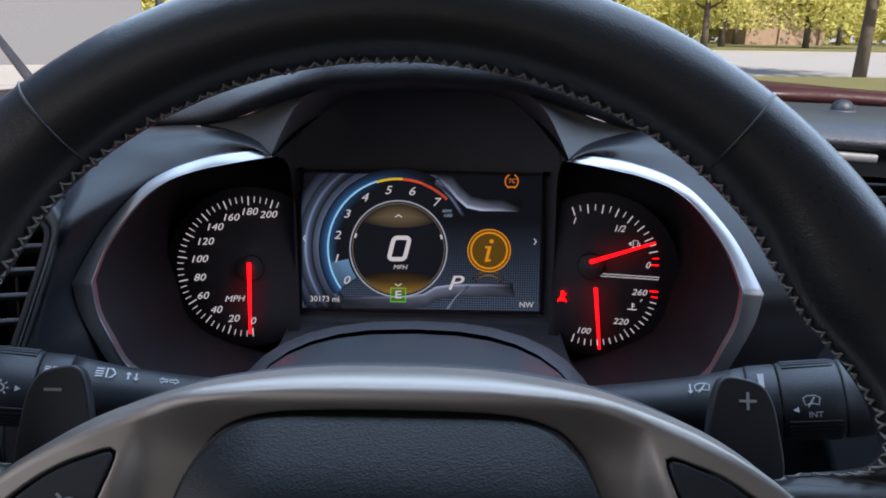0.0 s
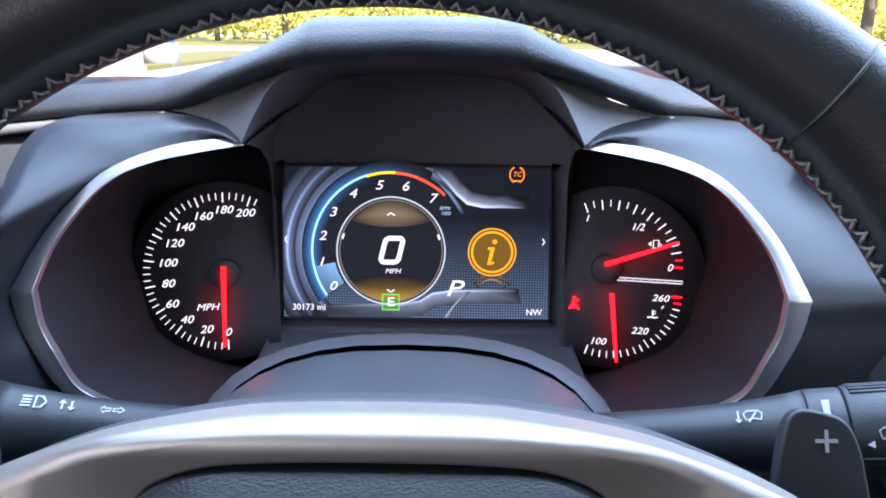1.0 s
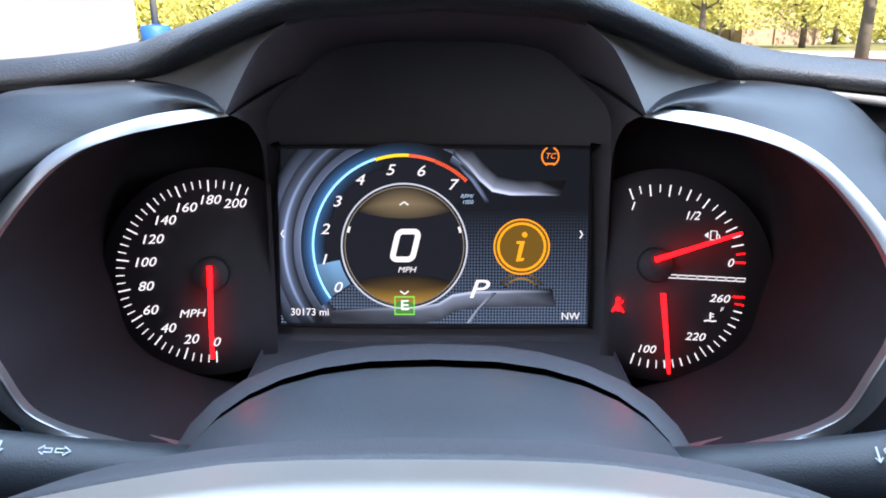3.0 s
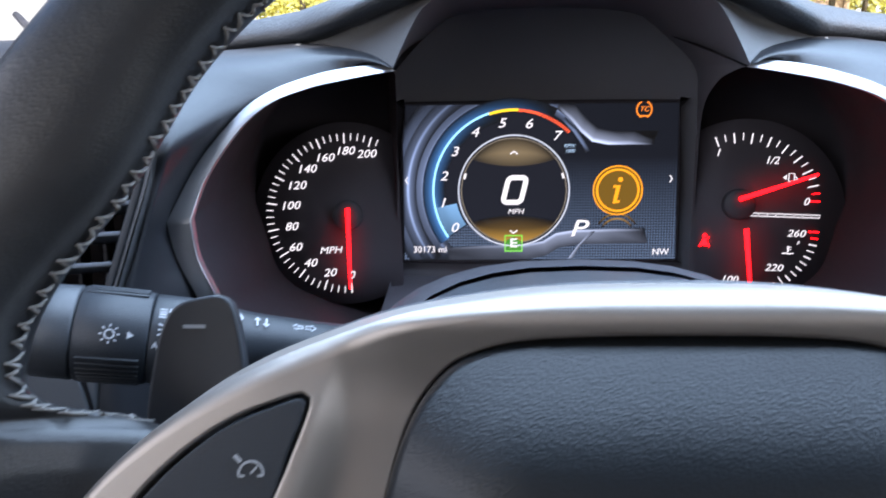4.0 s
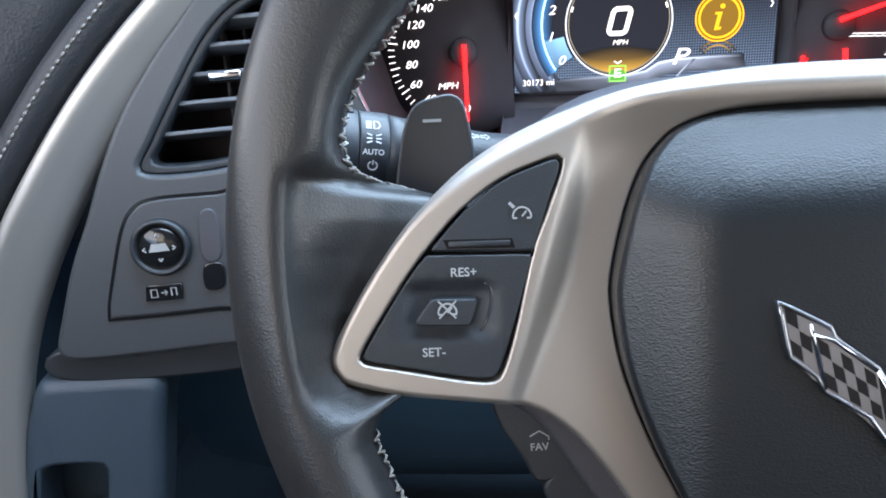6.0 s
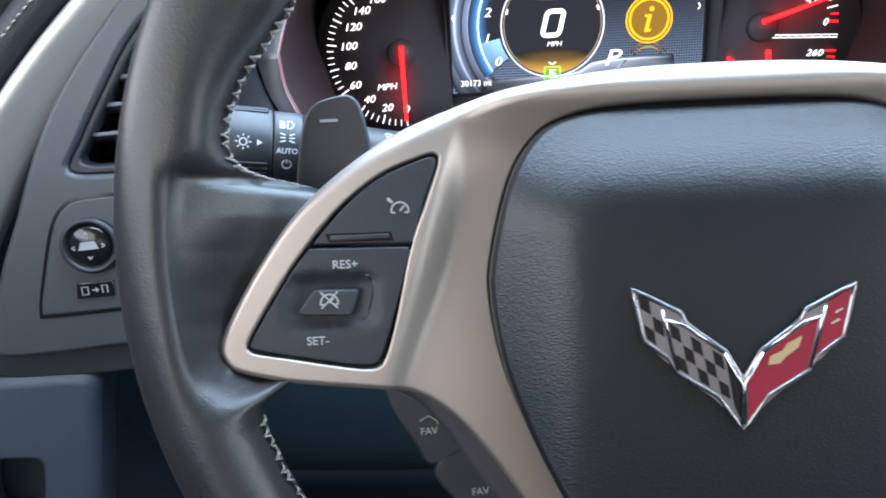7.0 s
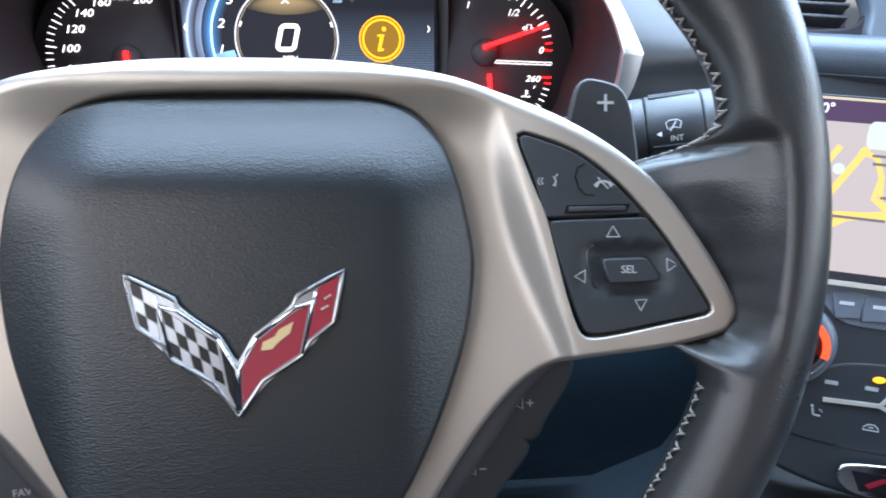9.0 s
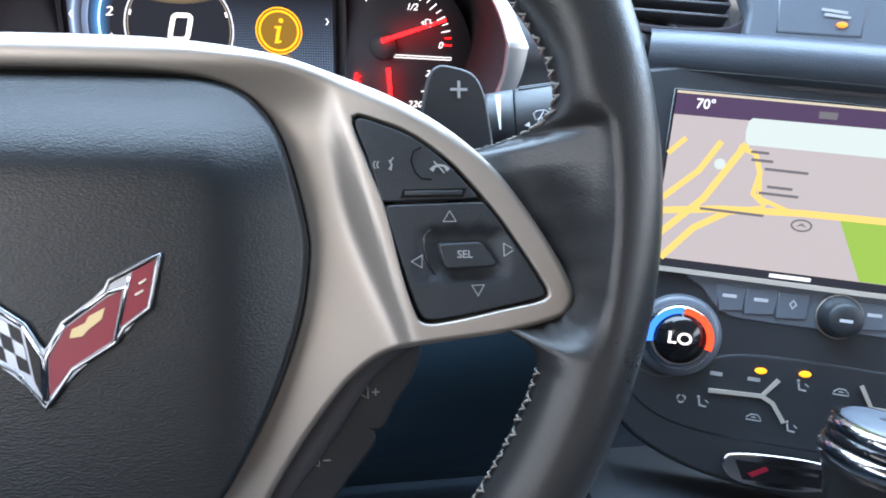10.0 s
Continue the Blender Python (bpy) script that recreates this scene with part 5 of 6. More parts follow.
def tick(parent, x, y, deg, length, width, mat):
    return part("tick", flat([(-length, -width / 2), (0, -width / 2), (0, width / 2), (-length, width / 2)], 0.5, 0.3), mat, parent, smooth=False, m=at(x, y, 0, rz=deg))


speed = part("speed_gauge", flat([(min(x, 33), y) for x, y in arc(0, 0, 57, 0, 360, 72)[:-1]], -1.5, 2.0), FACE, cluster, "round speed gauge with white numerals", m=pose(-0.1235, 0.4835, 0.7368, 76, 0, 9))
for k in range(42):
    a = radians(270 - 5 * k)
    big = k % 4 == 0
    if k < 2:
        tick(speed, 50 * math.cos(a), 50 * math.sin(a), math.degrees(a), 6.2 if big else 4.3, 0.72 if big else 0.5, WHITE_LIT)
        if k == 0:
            tick_long = speed.children[-1]
        else:
            tick_short = speed.children[-1]
    else:
        again(tick_long if big else tick_short, at(50 * math.cos(a), 50 * math.sin(a), 0, rz=math.degrees(a)), speed)
for k in range(11):
    a = radians(270 - 20 * k)
    r = 37.5 if 3 < k < 9 else 39.0
    write(str(20 * k), 7.0, WHITE_LIT, speed, at(r * math.cos(a) + (1.5 if k in (4, 5, 6) else 0), r * math.sin(a), 0.9), "numeral", wide=1.15)
write("MPH", 6.0, WHITE_LIT, speed, at(-12.0, -22.5, 0.9), wide=1.15)
needle(speed, 0, 2.5, 269.0, 49)

fuel = part("fuel_gauge", flat([(max(x, -30), y) for x, y in arc(0, -2, 58, 0, 360, 72)[:-1]], -1.5, 2.0), FACE, cluster, "round fuel and temperature gauge", m=pose(0.1216, 0.4835, 0.7374, 76, 0, -9))
for k in range(17):
    a = radians(112 - 7.0 * k)
    r = 43.5
    tick(fuel, -2 + r * math.cos(a) * 1.04, 7 + r * math.sin(a) * 0.93, math.degrees(a), 6.2 if k % 2 == 0 else 4.3, 0.7 if k % 2 == 0 else 0.5, RED_LIT if k > 14 else WHITE_LIT)
for k in range(19):
    a = radians(0 - 5.9 * k)
    tick(fuel, -1 + 45 * math.cos(a), -11.5 + 41.5 * math.sin(a), math.degrees(a), 6.0 if k in (0, 9, 18) else 4.3, 0.7 if k % 2 == 0 else 0.5, RED_LIT if k < 2 else WHITE_LIT)
write("1", 6.4, WHITE_LIT, fuel, at(-17, 35, 0.9), "numeral")
write("1/2", 6.4, WHITE_LIT, fuel, at(14.5, 31, 0.9), "numeral")
write("0", 6.4, WHITE_LIT, fuel, at(35.5, 6.5, 0.9), "numeral")
write("260", 6.0, WHITE_LIT, fuel, at(31, -13, 0.9), "numeral", wide=1.15)
write("220", 6.0, WHITE_LIT, fuel, at(19.5, -34.5, 0.9), "numeral", wide=1.15)
write("100", 6.0, WHITE_LIT, fuel, at(-6, -43, 0.9), "numeral", wide=1.15)
part("fuel_icon", merge(strip([(-1.8, -2.4), (-1.8, 2.4), (1.4, 2.4), (1.4, -2.4)], 0.6, 0.2, closed=True), strip([(1.6, 0.6), (2.8, 0.2), (2.8, -1.8)], 0.5, 0.2), flat([(-3.0, -1.6), (-3.0, 1.6), (-5.0, 0)], 0, 0.2)), WHITE_LIT, fuel, smooth=False, m=at(26.5, 21, 0.9))
part("heat_icon", merge(strip([(0, 2.4), (0, -1.4)], 0.8, 0.2), strip([(-3.2, -2.4), (-1, -2.0), (1, -2.4), (3.2, -2.0)], 0.7, 0.2), strip([(0.6, 1.6), (1.8, 1.6)], 0.5, 0.2), strip([(0.6, 0.2), (1.8, 0.2)], 0.5, 0.2)), WHITE_LIT, fuel, smooth=False, m=at(27, -23, 0.9))
write("F", 3.2, WHITE_LIT, fuel, at(32.5, -18.8, 0.9))
part("name_bar", merge(*[strip([(x, -0.8), (x + 4.4, -0.8), (x + 4.8, 0.9), (x + 0.4, 0.9)], 0.55, 0.2, closed=True) for x in (-19.5, -14.5, -9.5, -4.5, 0.5, 5.5, 10.5, 15.5)]), WHITE_LIT, fuel, smooth=False, m=at(23.5, -2.2, 0.9))
needle(fuel, -3.5, 7.2, 20.5, 45)
part("needle", flat([(-1.0, -1.3), (42, -0.75), (42, 0.75), (-1.0, 1.3)], 0, 1.2), RED_LIT, fuel, "glowing red needle", smooth=False, m=at(0.6, -12, 9.0, rz=277.0))
part("belt_icon", merge(flat(arc(0, 3.2, 1.2, 0, 360, 12)[:-1], 0, 0.2), flat([(-1.6, -3), (1.6, -3), (1.2, 1.6), (-1.2, 1.6)], 0, 0.2), strip([(-2.8, -3.4), (2.6, 2.6)], 0.7, 0.3), strip([(-3, -3.6), (-1.6, -1)], 0.8, 0.2), strip([(3, -3.6), (1.6, -1)], 0.8, 0.2)), RED_LIT, fuel, "lit red belt warning", smooth=False, m=at(-22, -19.5, 2.0))

# ---- dashboard beside the wheel ----
LEFT = pose(-0.28, 0.305, 0.70, 76, 0, 10)
VENT = [(5, 27.5), (13, 43), (30, 68), (45, 88), (60, 101), (80, 110), (94, 111), (101, 105), (99, 93), (91, 70), (83, 48), (76, 31), (60, 27), (30, 24.5)]
SURROUND = [(49, 110), (34, 95), (19, 79), (1, 56), (-13, 32), (-25, 7), (-37, -16), (-47, -41), (-52, -54), (-53, -60), (-50, -64), (-44, -66), (-20, -67), (26, -67), (60, -67), (69, -64), (72, -40), (74, 0), (80, 26), (88, 48), (96, 70), (104, 92), (107, 108), (98, 121), (75, 124)]
left = thing("dash_end_panel", "dark grey dashboard end panel with switches", "panel", LEFT)
part("panel_face", plate(SURROUND, (VENT,), r=3, back=-25, step=4, hole_r=2.5), GREY, left)
part("switch_plate", plate([(-22.5, -42), (-16, -21), (-8, 0), (-1, 9.5), (9, 13.2), (39, 13), (66, 12), (68, -44), (29, -45.2), (-17, -44.6)], r=1.0, back=-1, step=2.5), GREY, left, "dark grey switch plate", m=at(0, 0, 1.0))
part("plate_groove", strip([(v.x / MM, v.y / MM) for v in resample([(-23.3, -42.8), (-16.8, -21), (-8.8, 0.3), (-1.6, 10.3), (9, 14.2), (39, 14), (67, 13), (69, -45), (29, -46.2), (-18, -45.6)], 3)], 1.7, 0.5, closed=True), GLOSS, left, smooth=False)
knob = part("mirror_knob", lathe([(14.5, 0), (14.5, 3.2), (13.4, 4.4), (12.2, 4.2), (11.6, 2.4), (10.8, 1.8), (4, 1.6)], 40), BLACK, left, "round black mirror knob", m=at(9, -10, 1))
part("knob_face", lathe([(11.0, 1.8), (10.4, 3.0), (7.5, 4.2), (4, 4.8), (0.5, 5.0)], 32), GLOSS, knob, "glossy knob face")
part("printed_icon", merge(flat([(-5, -1.4), (5, -1.4), (3.4, 2.6), (-3.4, 2.6)], 0, 0.2), strip([(-6.5, 1), (-8, 0), (-6.5, -1)], 0.8, 0.2), strip([(6.5, 1), (8, 0), (6.5, -1)], 0.8, 0.2), strip([(-1, 6), (0, 7.5), (1, 6)], 0.8, 0.2), strip([(-1, -5), (0, -6.5), (1, -5)], 0.8, 0.2)), DIM_MARK, knob, smooth=False, m=at(0, 0, 5.0))
sw = part("switch", plate([(-9.5, -4), (9, -4.6), (9.8, 3.8), (-8.2, 4.4)], r=0.6, back=-2, step=2, smooth_line=False), GLOSS, left, "small black switch", m=at(6, -33.5, 2.6))
part("printed_icon", merge(strip([(-6, -2), (-6, 2), (-3, 2), (-3, -2)], 0.6, 0.2, closed=True), strip([(-1, 0), (2, 0)], 0.6, 0.2), strip([(0.8, 1.2), (2, 0), (0.8, -1.2)], 0.6, 0.2), strip([(4, -2), (4, 2), (6.5, 2), (6.5, -2)], 0.6, 0.2)), DIM_MARK, sw, smooth=False, m=at(0, 0, 0.1))
part("switch", plate([(27, -34), (36, -34), (37, -22), (28, -22)], r=0.8, back=-2, step=2), GLOSS, left, "small black switch", m=at(0, 0, 2.6))
part("switch", plate([(28, -18), (37, -18), (38, 4), (30, 4)], r=0.8, back=-2, step=2), MATT, left, "small black switch", m=at(0, 0, 2.0))
# This black sheet stands in for the shade below the switch panel.
part("panel_shadow_edge", plate([(-54, -61), (26, -67), (104, -64), (104, -80), (20, -84), (-56, -78)], r=2, back=-18, step=5), BLACK, left, "black lower edge standing in for the shade under the panel", m=at(0, 0, -6))


SLAT = material("slat_grey_plastic", (0.075, 0.082, 0.094), 0.42, grain=(("voronoi", 1500, 0.1),))


def air_vent(name, m, frame_pts, slat_rows, tilt):
    v = thing(name, "black air vent with horizontal slats", "air vent", m, group="air vents")
    part("vent_frame", plate([(x, y) for x, y in frame_pts], ([(p.x / MM, p.y / MM) for p in inset([Vector((*q, 0)) * MM for q in frame_pts], (4 if area([Vector((*q, 0)) for q in frame_pts]) > 0 else -4) * MM)],), r=1.5, back=-12, step=3), BLACK, v, m=at(0, 0, -3))
    back = flat(frame_pts, -55, 1)
    part("duct", merge(back, loft([[(x * MM, y * MM, z * MM) for x, y in frame_pts] for z in (-10, -55)], close_u=True)), CAVITY, v, smooth=False)
    for x0, x1, y in slat_rows:
        part("slat", box(x1 - x0, 2.2, 20, 0.6, ((x0 + x1) / 2, 0, 0)), SLAT, v, m=at(0, y, -16, rx=tilt))
    return v


vent = air_vent("air_vent", LEFT, VENT, [(12, 79, 42), (21, 85, 56), (29, 90, 69), (38, 95, 82), (48, 98, 94), (62, 99, 105)], -12)
for x in (48, 60, 72):
    part("vane", box(1.6, 76, 14, 0.4, (x, 66, -38)), MATT, vent)
part("vent_tab", box(16, 4.5, 6, 1.2, (52, 69.5, -6)), CHROME, vent, "bright vent tab")

# bright arc strip, its grey inner band, and the leather roll of the door side
ARC_C = [(56, 124), (43, 116), (30, 105.5), (8, 86), (-13, 65), (-32, 43), (-50, 20), (-66, -3), (-84, -34), (-98, -66), (-110, -105), (-120, -150)]
strip_pts = resample(ARC_C, 4, closed=False)


def rail(offsets, z_list, name, mat, label, parent_m=LEFT, kind="structure", cat="trim"):
    """A skin along the arc: rows at sideways offsets (millimetres, to the left of its run) and heights."""
    rows = []
    n = len(strip_pts)
    for off, z in zip(offsets, z_list):
        row = []
        for i, p in enumerate(strip_pts):
            t = (strip_pts[min(n - 1, i + 1)] - strip_pts[max(0, i - 1)]).normalized()
            side = Vector((t.y, -t.x, 0))
            o = off(i / (n - 1)) if callable(off) else off
            row.append(p + side * o * MM + Vector((0, 0, z * MM)))
        rows.append(row)
    ob = part(name, loft(rows), mat)
    ob.matrix_basis = parent_m
    return tagged(ob, label, cat, kind=kind)


SATIN = material("satin_silver_trim", (0.36, 0.345, 0.325), 0.42, metal=0.7, vary=0.05)
rail((6, 5.6, 4.2, 2.0, -1.5, -5, lambda u: -9 - 5 * u, lambda u: -13 - 12 * u, lambda u: -15 - 14 * u, lambda u: -15.5 - 14.5 * u), (-6, 1.0, 3.8, 4.9, 4.4, 2.2, -0.5, -4.0, -6.5, -16), "arc_trim", SATIN, "satin silver arc trim on the dashboard end")
rail((7, 9, 14, 19, 24, 26), (-8, 0, 3.5, 3.5, 0, -9), "leather_roll", DASH, "black leather roll with a stitched edge", cat="trim")
rail((26, 30, 40, 60, 90, 150), (-10, -6, -4, -2, 4, 12), "door_top", DASH, "black leather door top")


def roll_stitches():
    bms = []
    n = len(strip_pts)
    for i in range(1, n - 1):
        t = (strip_pts[i + 1] - strip_pts[i - 1]).normalized()
        side = Vector((t.y, -t.x, 0))
        for off in (17,):
            c = strip_pts[i] + side * off * MM + Vector((0, 0, 3.9 * MM))
            bms.append(sweep([c - t * 1.5 * MM, c + Vector((0, 0, 0.3 * MM)), c + t * 1.5 * MM], [0.4, 0.8, 0.4], 5))
    ob = tagged(part("roll_stitching", merge(*bms), THREAD), "pale stitches along the leather roll", "stitching", kind="stuff")
    ob.matrix_basis = LEFT


roll_stitches()
DOORSKIN = material("door_skin_plastic", (0.030, 0.046, 0.064), 0.5, grain=(("voronoi", 1400, 0.15),))
door = thing("door_panel", "dark door panel with a moulded pull recess", "door panel", LEFT)
part("door_skin", plate([(-64, -76), (-40, -77), (-16, -79), (-8, -82), (-5, -90), (-10, -110), (-22, -170), (-40, -240), (-112, -240), (-98, -176), (-89, -125), (-78, -92), (-71, -79)], ([(-79, -131), (-71, -126), (-49, -128), (-45, -134), (-51, -160), (-60, -165), (-84, -165)],), r=9, back=-30, step=4, hole_r=3), DOORSKIN, door, m=at(0, 0, -4))
part("pull_recess", flat([(-100, -115), (-35, -115), (-40, -175), (-105, -175)], -40, 2), TRIMCLOTH, door, smooth=False)
knee = thing("knee_panel", "dark lower dashboard under the column", "panel")
# Bluish footwell light is put into the cloth's base colour.
KNEE = material("knee_cloth", (0.018, 0.048, 0.078), 0.7)
def knee_skin(rows):
    return loft([[(x, y + 0.03 * abs(x) ** 2, z) for x in [-0.36 + 0.025 * k for k in range(27)]] for y, z in rows])


part("knee_face", knee_skin(((0.46, 0.672), (0.43, 0.672), (0.40, 0.655), (0.386, 0.605), (0.388, 0.602), (0.40, 0.602))), KNEE, knee)
part("knee_seam", knee_skin(((0.392, 0.6035), (0.392, 0.5985))), MATT, knee, "black seam between the knee panels")
part("lower_knee_face", knee_skin(((0.40, 0.600), (0.388, 0.600), (0.386, 0.597), (0.40, 0.50), (0.45, 0.40), (0.60, 0.22))), KNEE, knee)

# ---- centre stack ----
STACK = pose(0.30, 0.335, 0.68, 72, 0, -20)
stack = thing("centre_stack", "dark grey centre console with audio keys", "console", STACK)
part("stack_face", plate([(-62, 74), (220, 78), (225, -60), (215, -165), (60, -170), (-20, -150), (-48, -110), (-60, -40)], r=4, back=-30, step=6), BLACK, stack, m=at(0, 0, -4))
MAPLIT = glow("map_ground_light", (0.66, 0.60, 0.61), 0.31 * LIT)
PALE_LIT = glow("pale_light", (0.76, 0.88, 0.86), 0.34 * LIT)
VIOLET_LIT = glow("violet_light", (0.06, 0.03, 0.08), 0.5 * LIT)
ROAD_LIT = glow("road_light", (0.98, 0.66, 0.18), 0.40 * LIT)
PARK_LIT = glow("park_light", (0.36, 0.60, 0.08), 0.34 * LIT)
INK = glow("map_ink", (0.22, 0.21, 0.23), 0.30 * LIT)
SATIN_TRIM = material("satin_beige_trim", (0.50, 0.47, 0.42), 0.35, metal=0.5, vary=0.05)
nav = thing("map_display", "lit navigation display with a road map", "display", STACK)
part("screen_glass", plate([(-31, -38), (60, -38), (150, -37), (151, 68), (60, 69), (-31, 68)], r=1, back=-3, step=4, smooth_line=False), GLOSS, nav)
part("status_bar", flat([(-29, 53), (149, 55), (149, 66), (-29, 65)], 0.1, 0.1), VIOLET_LIT, nav, smooth=False)
part("top_line", strip([(-29, 66), (149, 67)], 1.5, 0.3), glow("dim_gold", (0.62, 0.56, 0.44), 0.42 * LIT), nav, smooth=False)
part("map_ground", flat([(-29, -32), (149, -31), (149, 55), (-29, 53)], 0.1, 0.12), MAPLIT, nav, smooth=False)
part("map_header", flat([(15, 55), (13, 53), (12.4, 47), (13, 41.5), (15, 39.6), (149, 40.6), (149, 57)], 0.25, 0.1), PALE_LIT, nav, smooth=False)
part("park", flat([(71, 4), (88, -31), (149, -31), (149, 5)], 0.25, 0.1), PARK_LIT, nav, smooth=False)
for pts, w in (([(-29, 3), (-10, 22), (0, 40)], 3.5), ([(-29, -20), (-5, 6), (14, 40)], 4), ([(-29, -4), (5, 1), (50, 4), (149, 6)], 4), ([(10, 38), (20, 35), (24, 24), (22, 12), (30, 6)], 3), ([(-24, -32), (-8, -12), (10, 0), (30, 4)], 4), ([(-20, 40), (-29, 30)], 3), ([(24, 24), (26, 10), (44, 4)], 2.5)):
    part("road", strip(pts, w, 0.15), ROAD_LIT, nav, smooth=False, m=at(0, 0, 0.3))
for x, y, w in ((22, 36, 10), (24, 31.5, 12), (38, 27, 24), (36, 17, 14), (36, 13, 22), (12, 0, 36)):
    part("map_name_bar", strip([(x - w / 2, y), (x + w / 2, y)], 1.6, 0.1), INK, nav, smooth=False, m=at(0, 0, 0.5))
part("car_mark", merge(flat([(48.5, -4), (51.5, -1.5), (54.5, -4), (51.5, -3)], 0.5, 0.2), strip([(51.5 + 5.5 * math.cos(k * 0.3), -3 + 3.2 * math.sin(k * 0.3)) for k in range(21)], 1.0, 0.6, closed=True)), INK, nav, smooth=False)
part("poi_mark", flat(arc(1, 27, 3.2, 0, 360, 16)[:-1], 0.5, 0.2), PALE_LIT, nav, smooth=False)
write("70°", 8, SOFT_LIT, nav, at(-12, 60, 0.5))
part("clock_bar", strip([(50, 60.5), (60, 60.6)], 4, 0.2), INK, nav, smooth=False, m=at(0, 0, 0.3))
part("foot_bar", strip([(-29, -34.5), (149, -33.5)], 4.0, 0.2), SCREEN_BLACK, nav, smooth=False)
part("foot_name_bar", strip([(39, -34.2), (62, -34)], 2.2, 0.2), SOFT_LIT, nav, smooth=False, m=at(0, 0, 0.2))
part("bezel_light_line", strip([(-30, -38.4), (150, -37.6)], 3.0, 0.6), SATIN_TRIM, nav, smooth=False, m=at(0, 0, 0.8))
# audio keys on their blue-grey strip
SATIN_KEYS = material("blue_grey_satin_plastic", (0.085, 0.100, 0.122), 0.34, vary=0.08)
part("key_strip", plate([(-4, -40), (60, -39.6), (150, -39), (152, -61), (90, -63), (34, -63.5), (20, -62), (11, -56), (4, -48)], r=1.2, back=-3, step=3), SATIN_KEYS, stack, "blue-grey satin key strip", m=at(0, 0, -3.2))
for k, x in enumerate((19.6, 37.6, 55.8, 101, 119)):
    kk = part("audio_key", plate([(x - 8.8, -44), (x + 8.8, -43.4), (x + 8.8, -58), (x - 8.8 + (4 if k == 0 else 0), -60)], r=0.8, back=-3, step=2, smooth_line=False), SATIN_KEYS, stack, "blue-grey audio key", m=at(0, 0, -2))
    part("printed_mark", strip([(x - 4, -50), (x + 4, -49.8)], 2.0, 0.2) if k not in (2,) else strip([(x - 1.8, -50), (x, -47.5), (x + 1.8, -50), (x, -52.5)], 1.0, 0.2, closed=True), MARK, kk, smooth=False, m=at(0, 0, 0.1))
ak = part("audio_knob", lathe([(14.5, 0), (14, 4), (12, 5), (11.6, 12), (10.4, 14), (4, 14)], 40), BLACK, stack, "black audio knob with a satin rim", m=at(82, -53.5, -3) @ Matrix.Diagonal((0.88, 0.88, 0.9, 1)))
part("knob_rim", lathe([(15, -0.5), (15, 2), (14.6, 2.6), (14.2, 2)], 40), SILVER, ak)
part("printed_mark", strip([(-4, 0), (4, 0)], 2, 0.2), MARK, ak, smooth=False, m=at(0, 0, 14))
# temperature dial
td = thing("temperature_dial", "round temperature dial with a lit blue and red ring", "dial", STACK @ at(-6, -79, -4))
part("dial_body", lathe([(21, -4), (21, 4), (19.6, 8), (17, 9), (14, 8.2), (2, 8.2)], 48), CHROME, td, "chrome dial ring")
part("dial_collar", lathe([(27, -6), (26, 0), (23.5, 3), (21.2, 3.4)], 48), SATIN_KEYS, td, "blue-grey collar")
part("dial_face", lathe([(15.4, 8.3), (15.4, 8.9), (2, 9)], 40), GLOSS, td)
part("cold_arc", strip(arc(0, 0, 17.6, 92, 192, 20), 4.0, 0.4), glow("cold_light", (0.03, 0.18, 1.0), 0.9 * LIT), td, "lit blue arc", smooth=False, m=at(0, 0, 9.2))
part("warm_arc", strip(arc(0, 0, 17.6, -15, 88, 20), 4.0, 0.4), glow("hot_light", (1.0, 0.06, 0.015), 0.9 * LIT), td, "lit red arc", smooth=False, m=at(0, 0, 9.2))
write("LO", 10.2, WHITE_LIT, td, at(0, 0, 9.4), wide=1.1)
# climate panel
cl = thing("climate_panel", "black climate panel with satin forked trim", "panel", STACK @ at(0, 0, -4.4))
part("panel_face", plate([(-38, -98), (-10, -104), (30, -84), (120, -82), (200, -84), (205, -120), (190, -136), (60, -140), (0, -136), (-30, -120)], r=3, back=-6, step=4), BLACK, cl, m=at(0, 0, 1))
for pts in ([(17, -110), (48, -108.5), (56, -97)], [(48, -108.5), (55, -112), (63, -123)], [(102, -93), (110, -106), (135, -106)]):
    part("forked_trim", strip(pts, 2.5, 1.2), SATIN_TRIM, cl, smooth=False, m=at(0, 0, 1.2))
for x, y in ((45, -93), (70, -91)):
    part("indicator", lathe([(3.4, 0), (3.4, 0.8), (2.6, 1.4), (0.5, 1.5)], 16), AMBER_LIT, cl, "lit amber indicator", m=at(x, y, 1.2, rz=6) @ Matrix.Diagonal((1.0, 0.55, 1.0, 1.0)))


def climate_icon(kind):
    """A seat, a fan, a car with an air arrow, or a worn word bar."""
    if kind == 0:
        return merge(strip([(-2.6, 2.6), (-1.6, -1.4), (2.4, -1.8)], 1.1, 0.2), strip([(1.2, 2.4), (3.4, 0.8)], 0.7, 0.2), flat(arc(-2.9, 3.9, 0.9, 0, 360, 10)[:-1], 0, 0.2))
    if kind == 1:
        return merge(*[strip(arc(0.9 * math.cos(a), 0.9 * math.sin(a), 1.6, math.degrees(a) - 60, math.degrees(a) + 80, 6), 0.8, 0.2) for a in (0.5, 2.6, 4.7)])
    if kind == 2:
        return merge(strip([(-4.4, -1.4), (-4.2, 0.4), (-1.8, 2.2), (1.6, 2.2), (3.6, 0.4), (4.4, -1.4)], 0.7, 0.2, closed=True), strip([(-1.6, 0.4), (1.2, 0.4)], 0.7, 0.2))
    return strip([(-3.6, 0), (3.6, 0)], 2.4, 0.2)


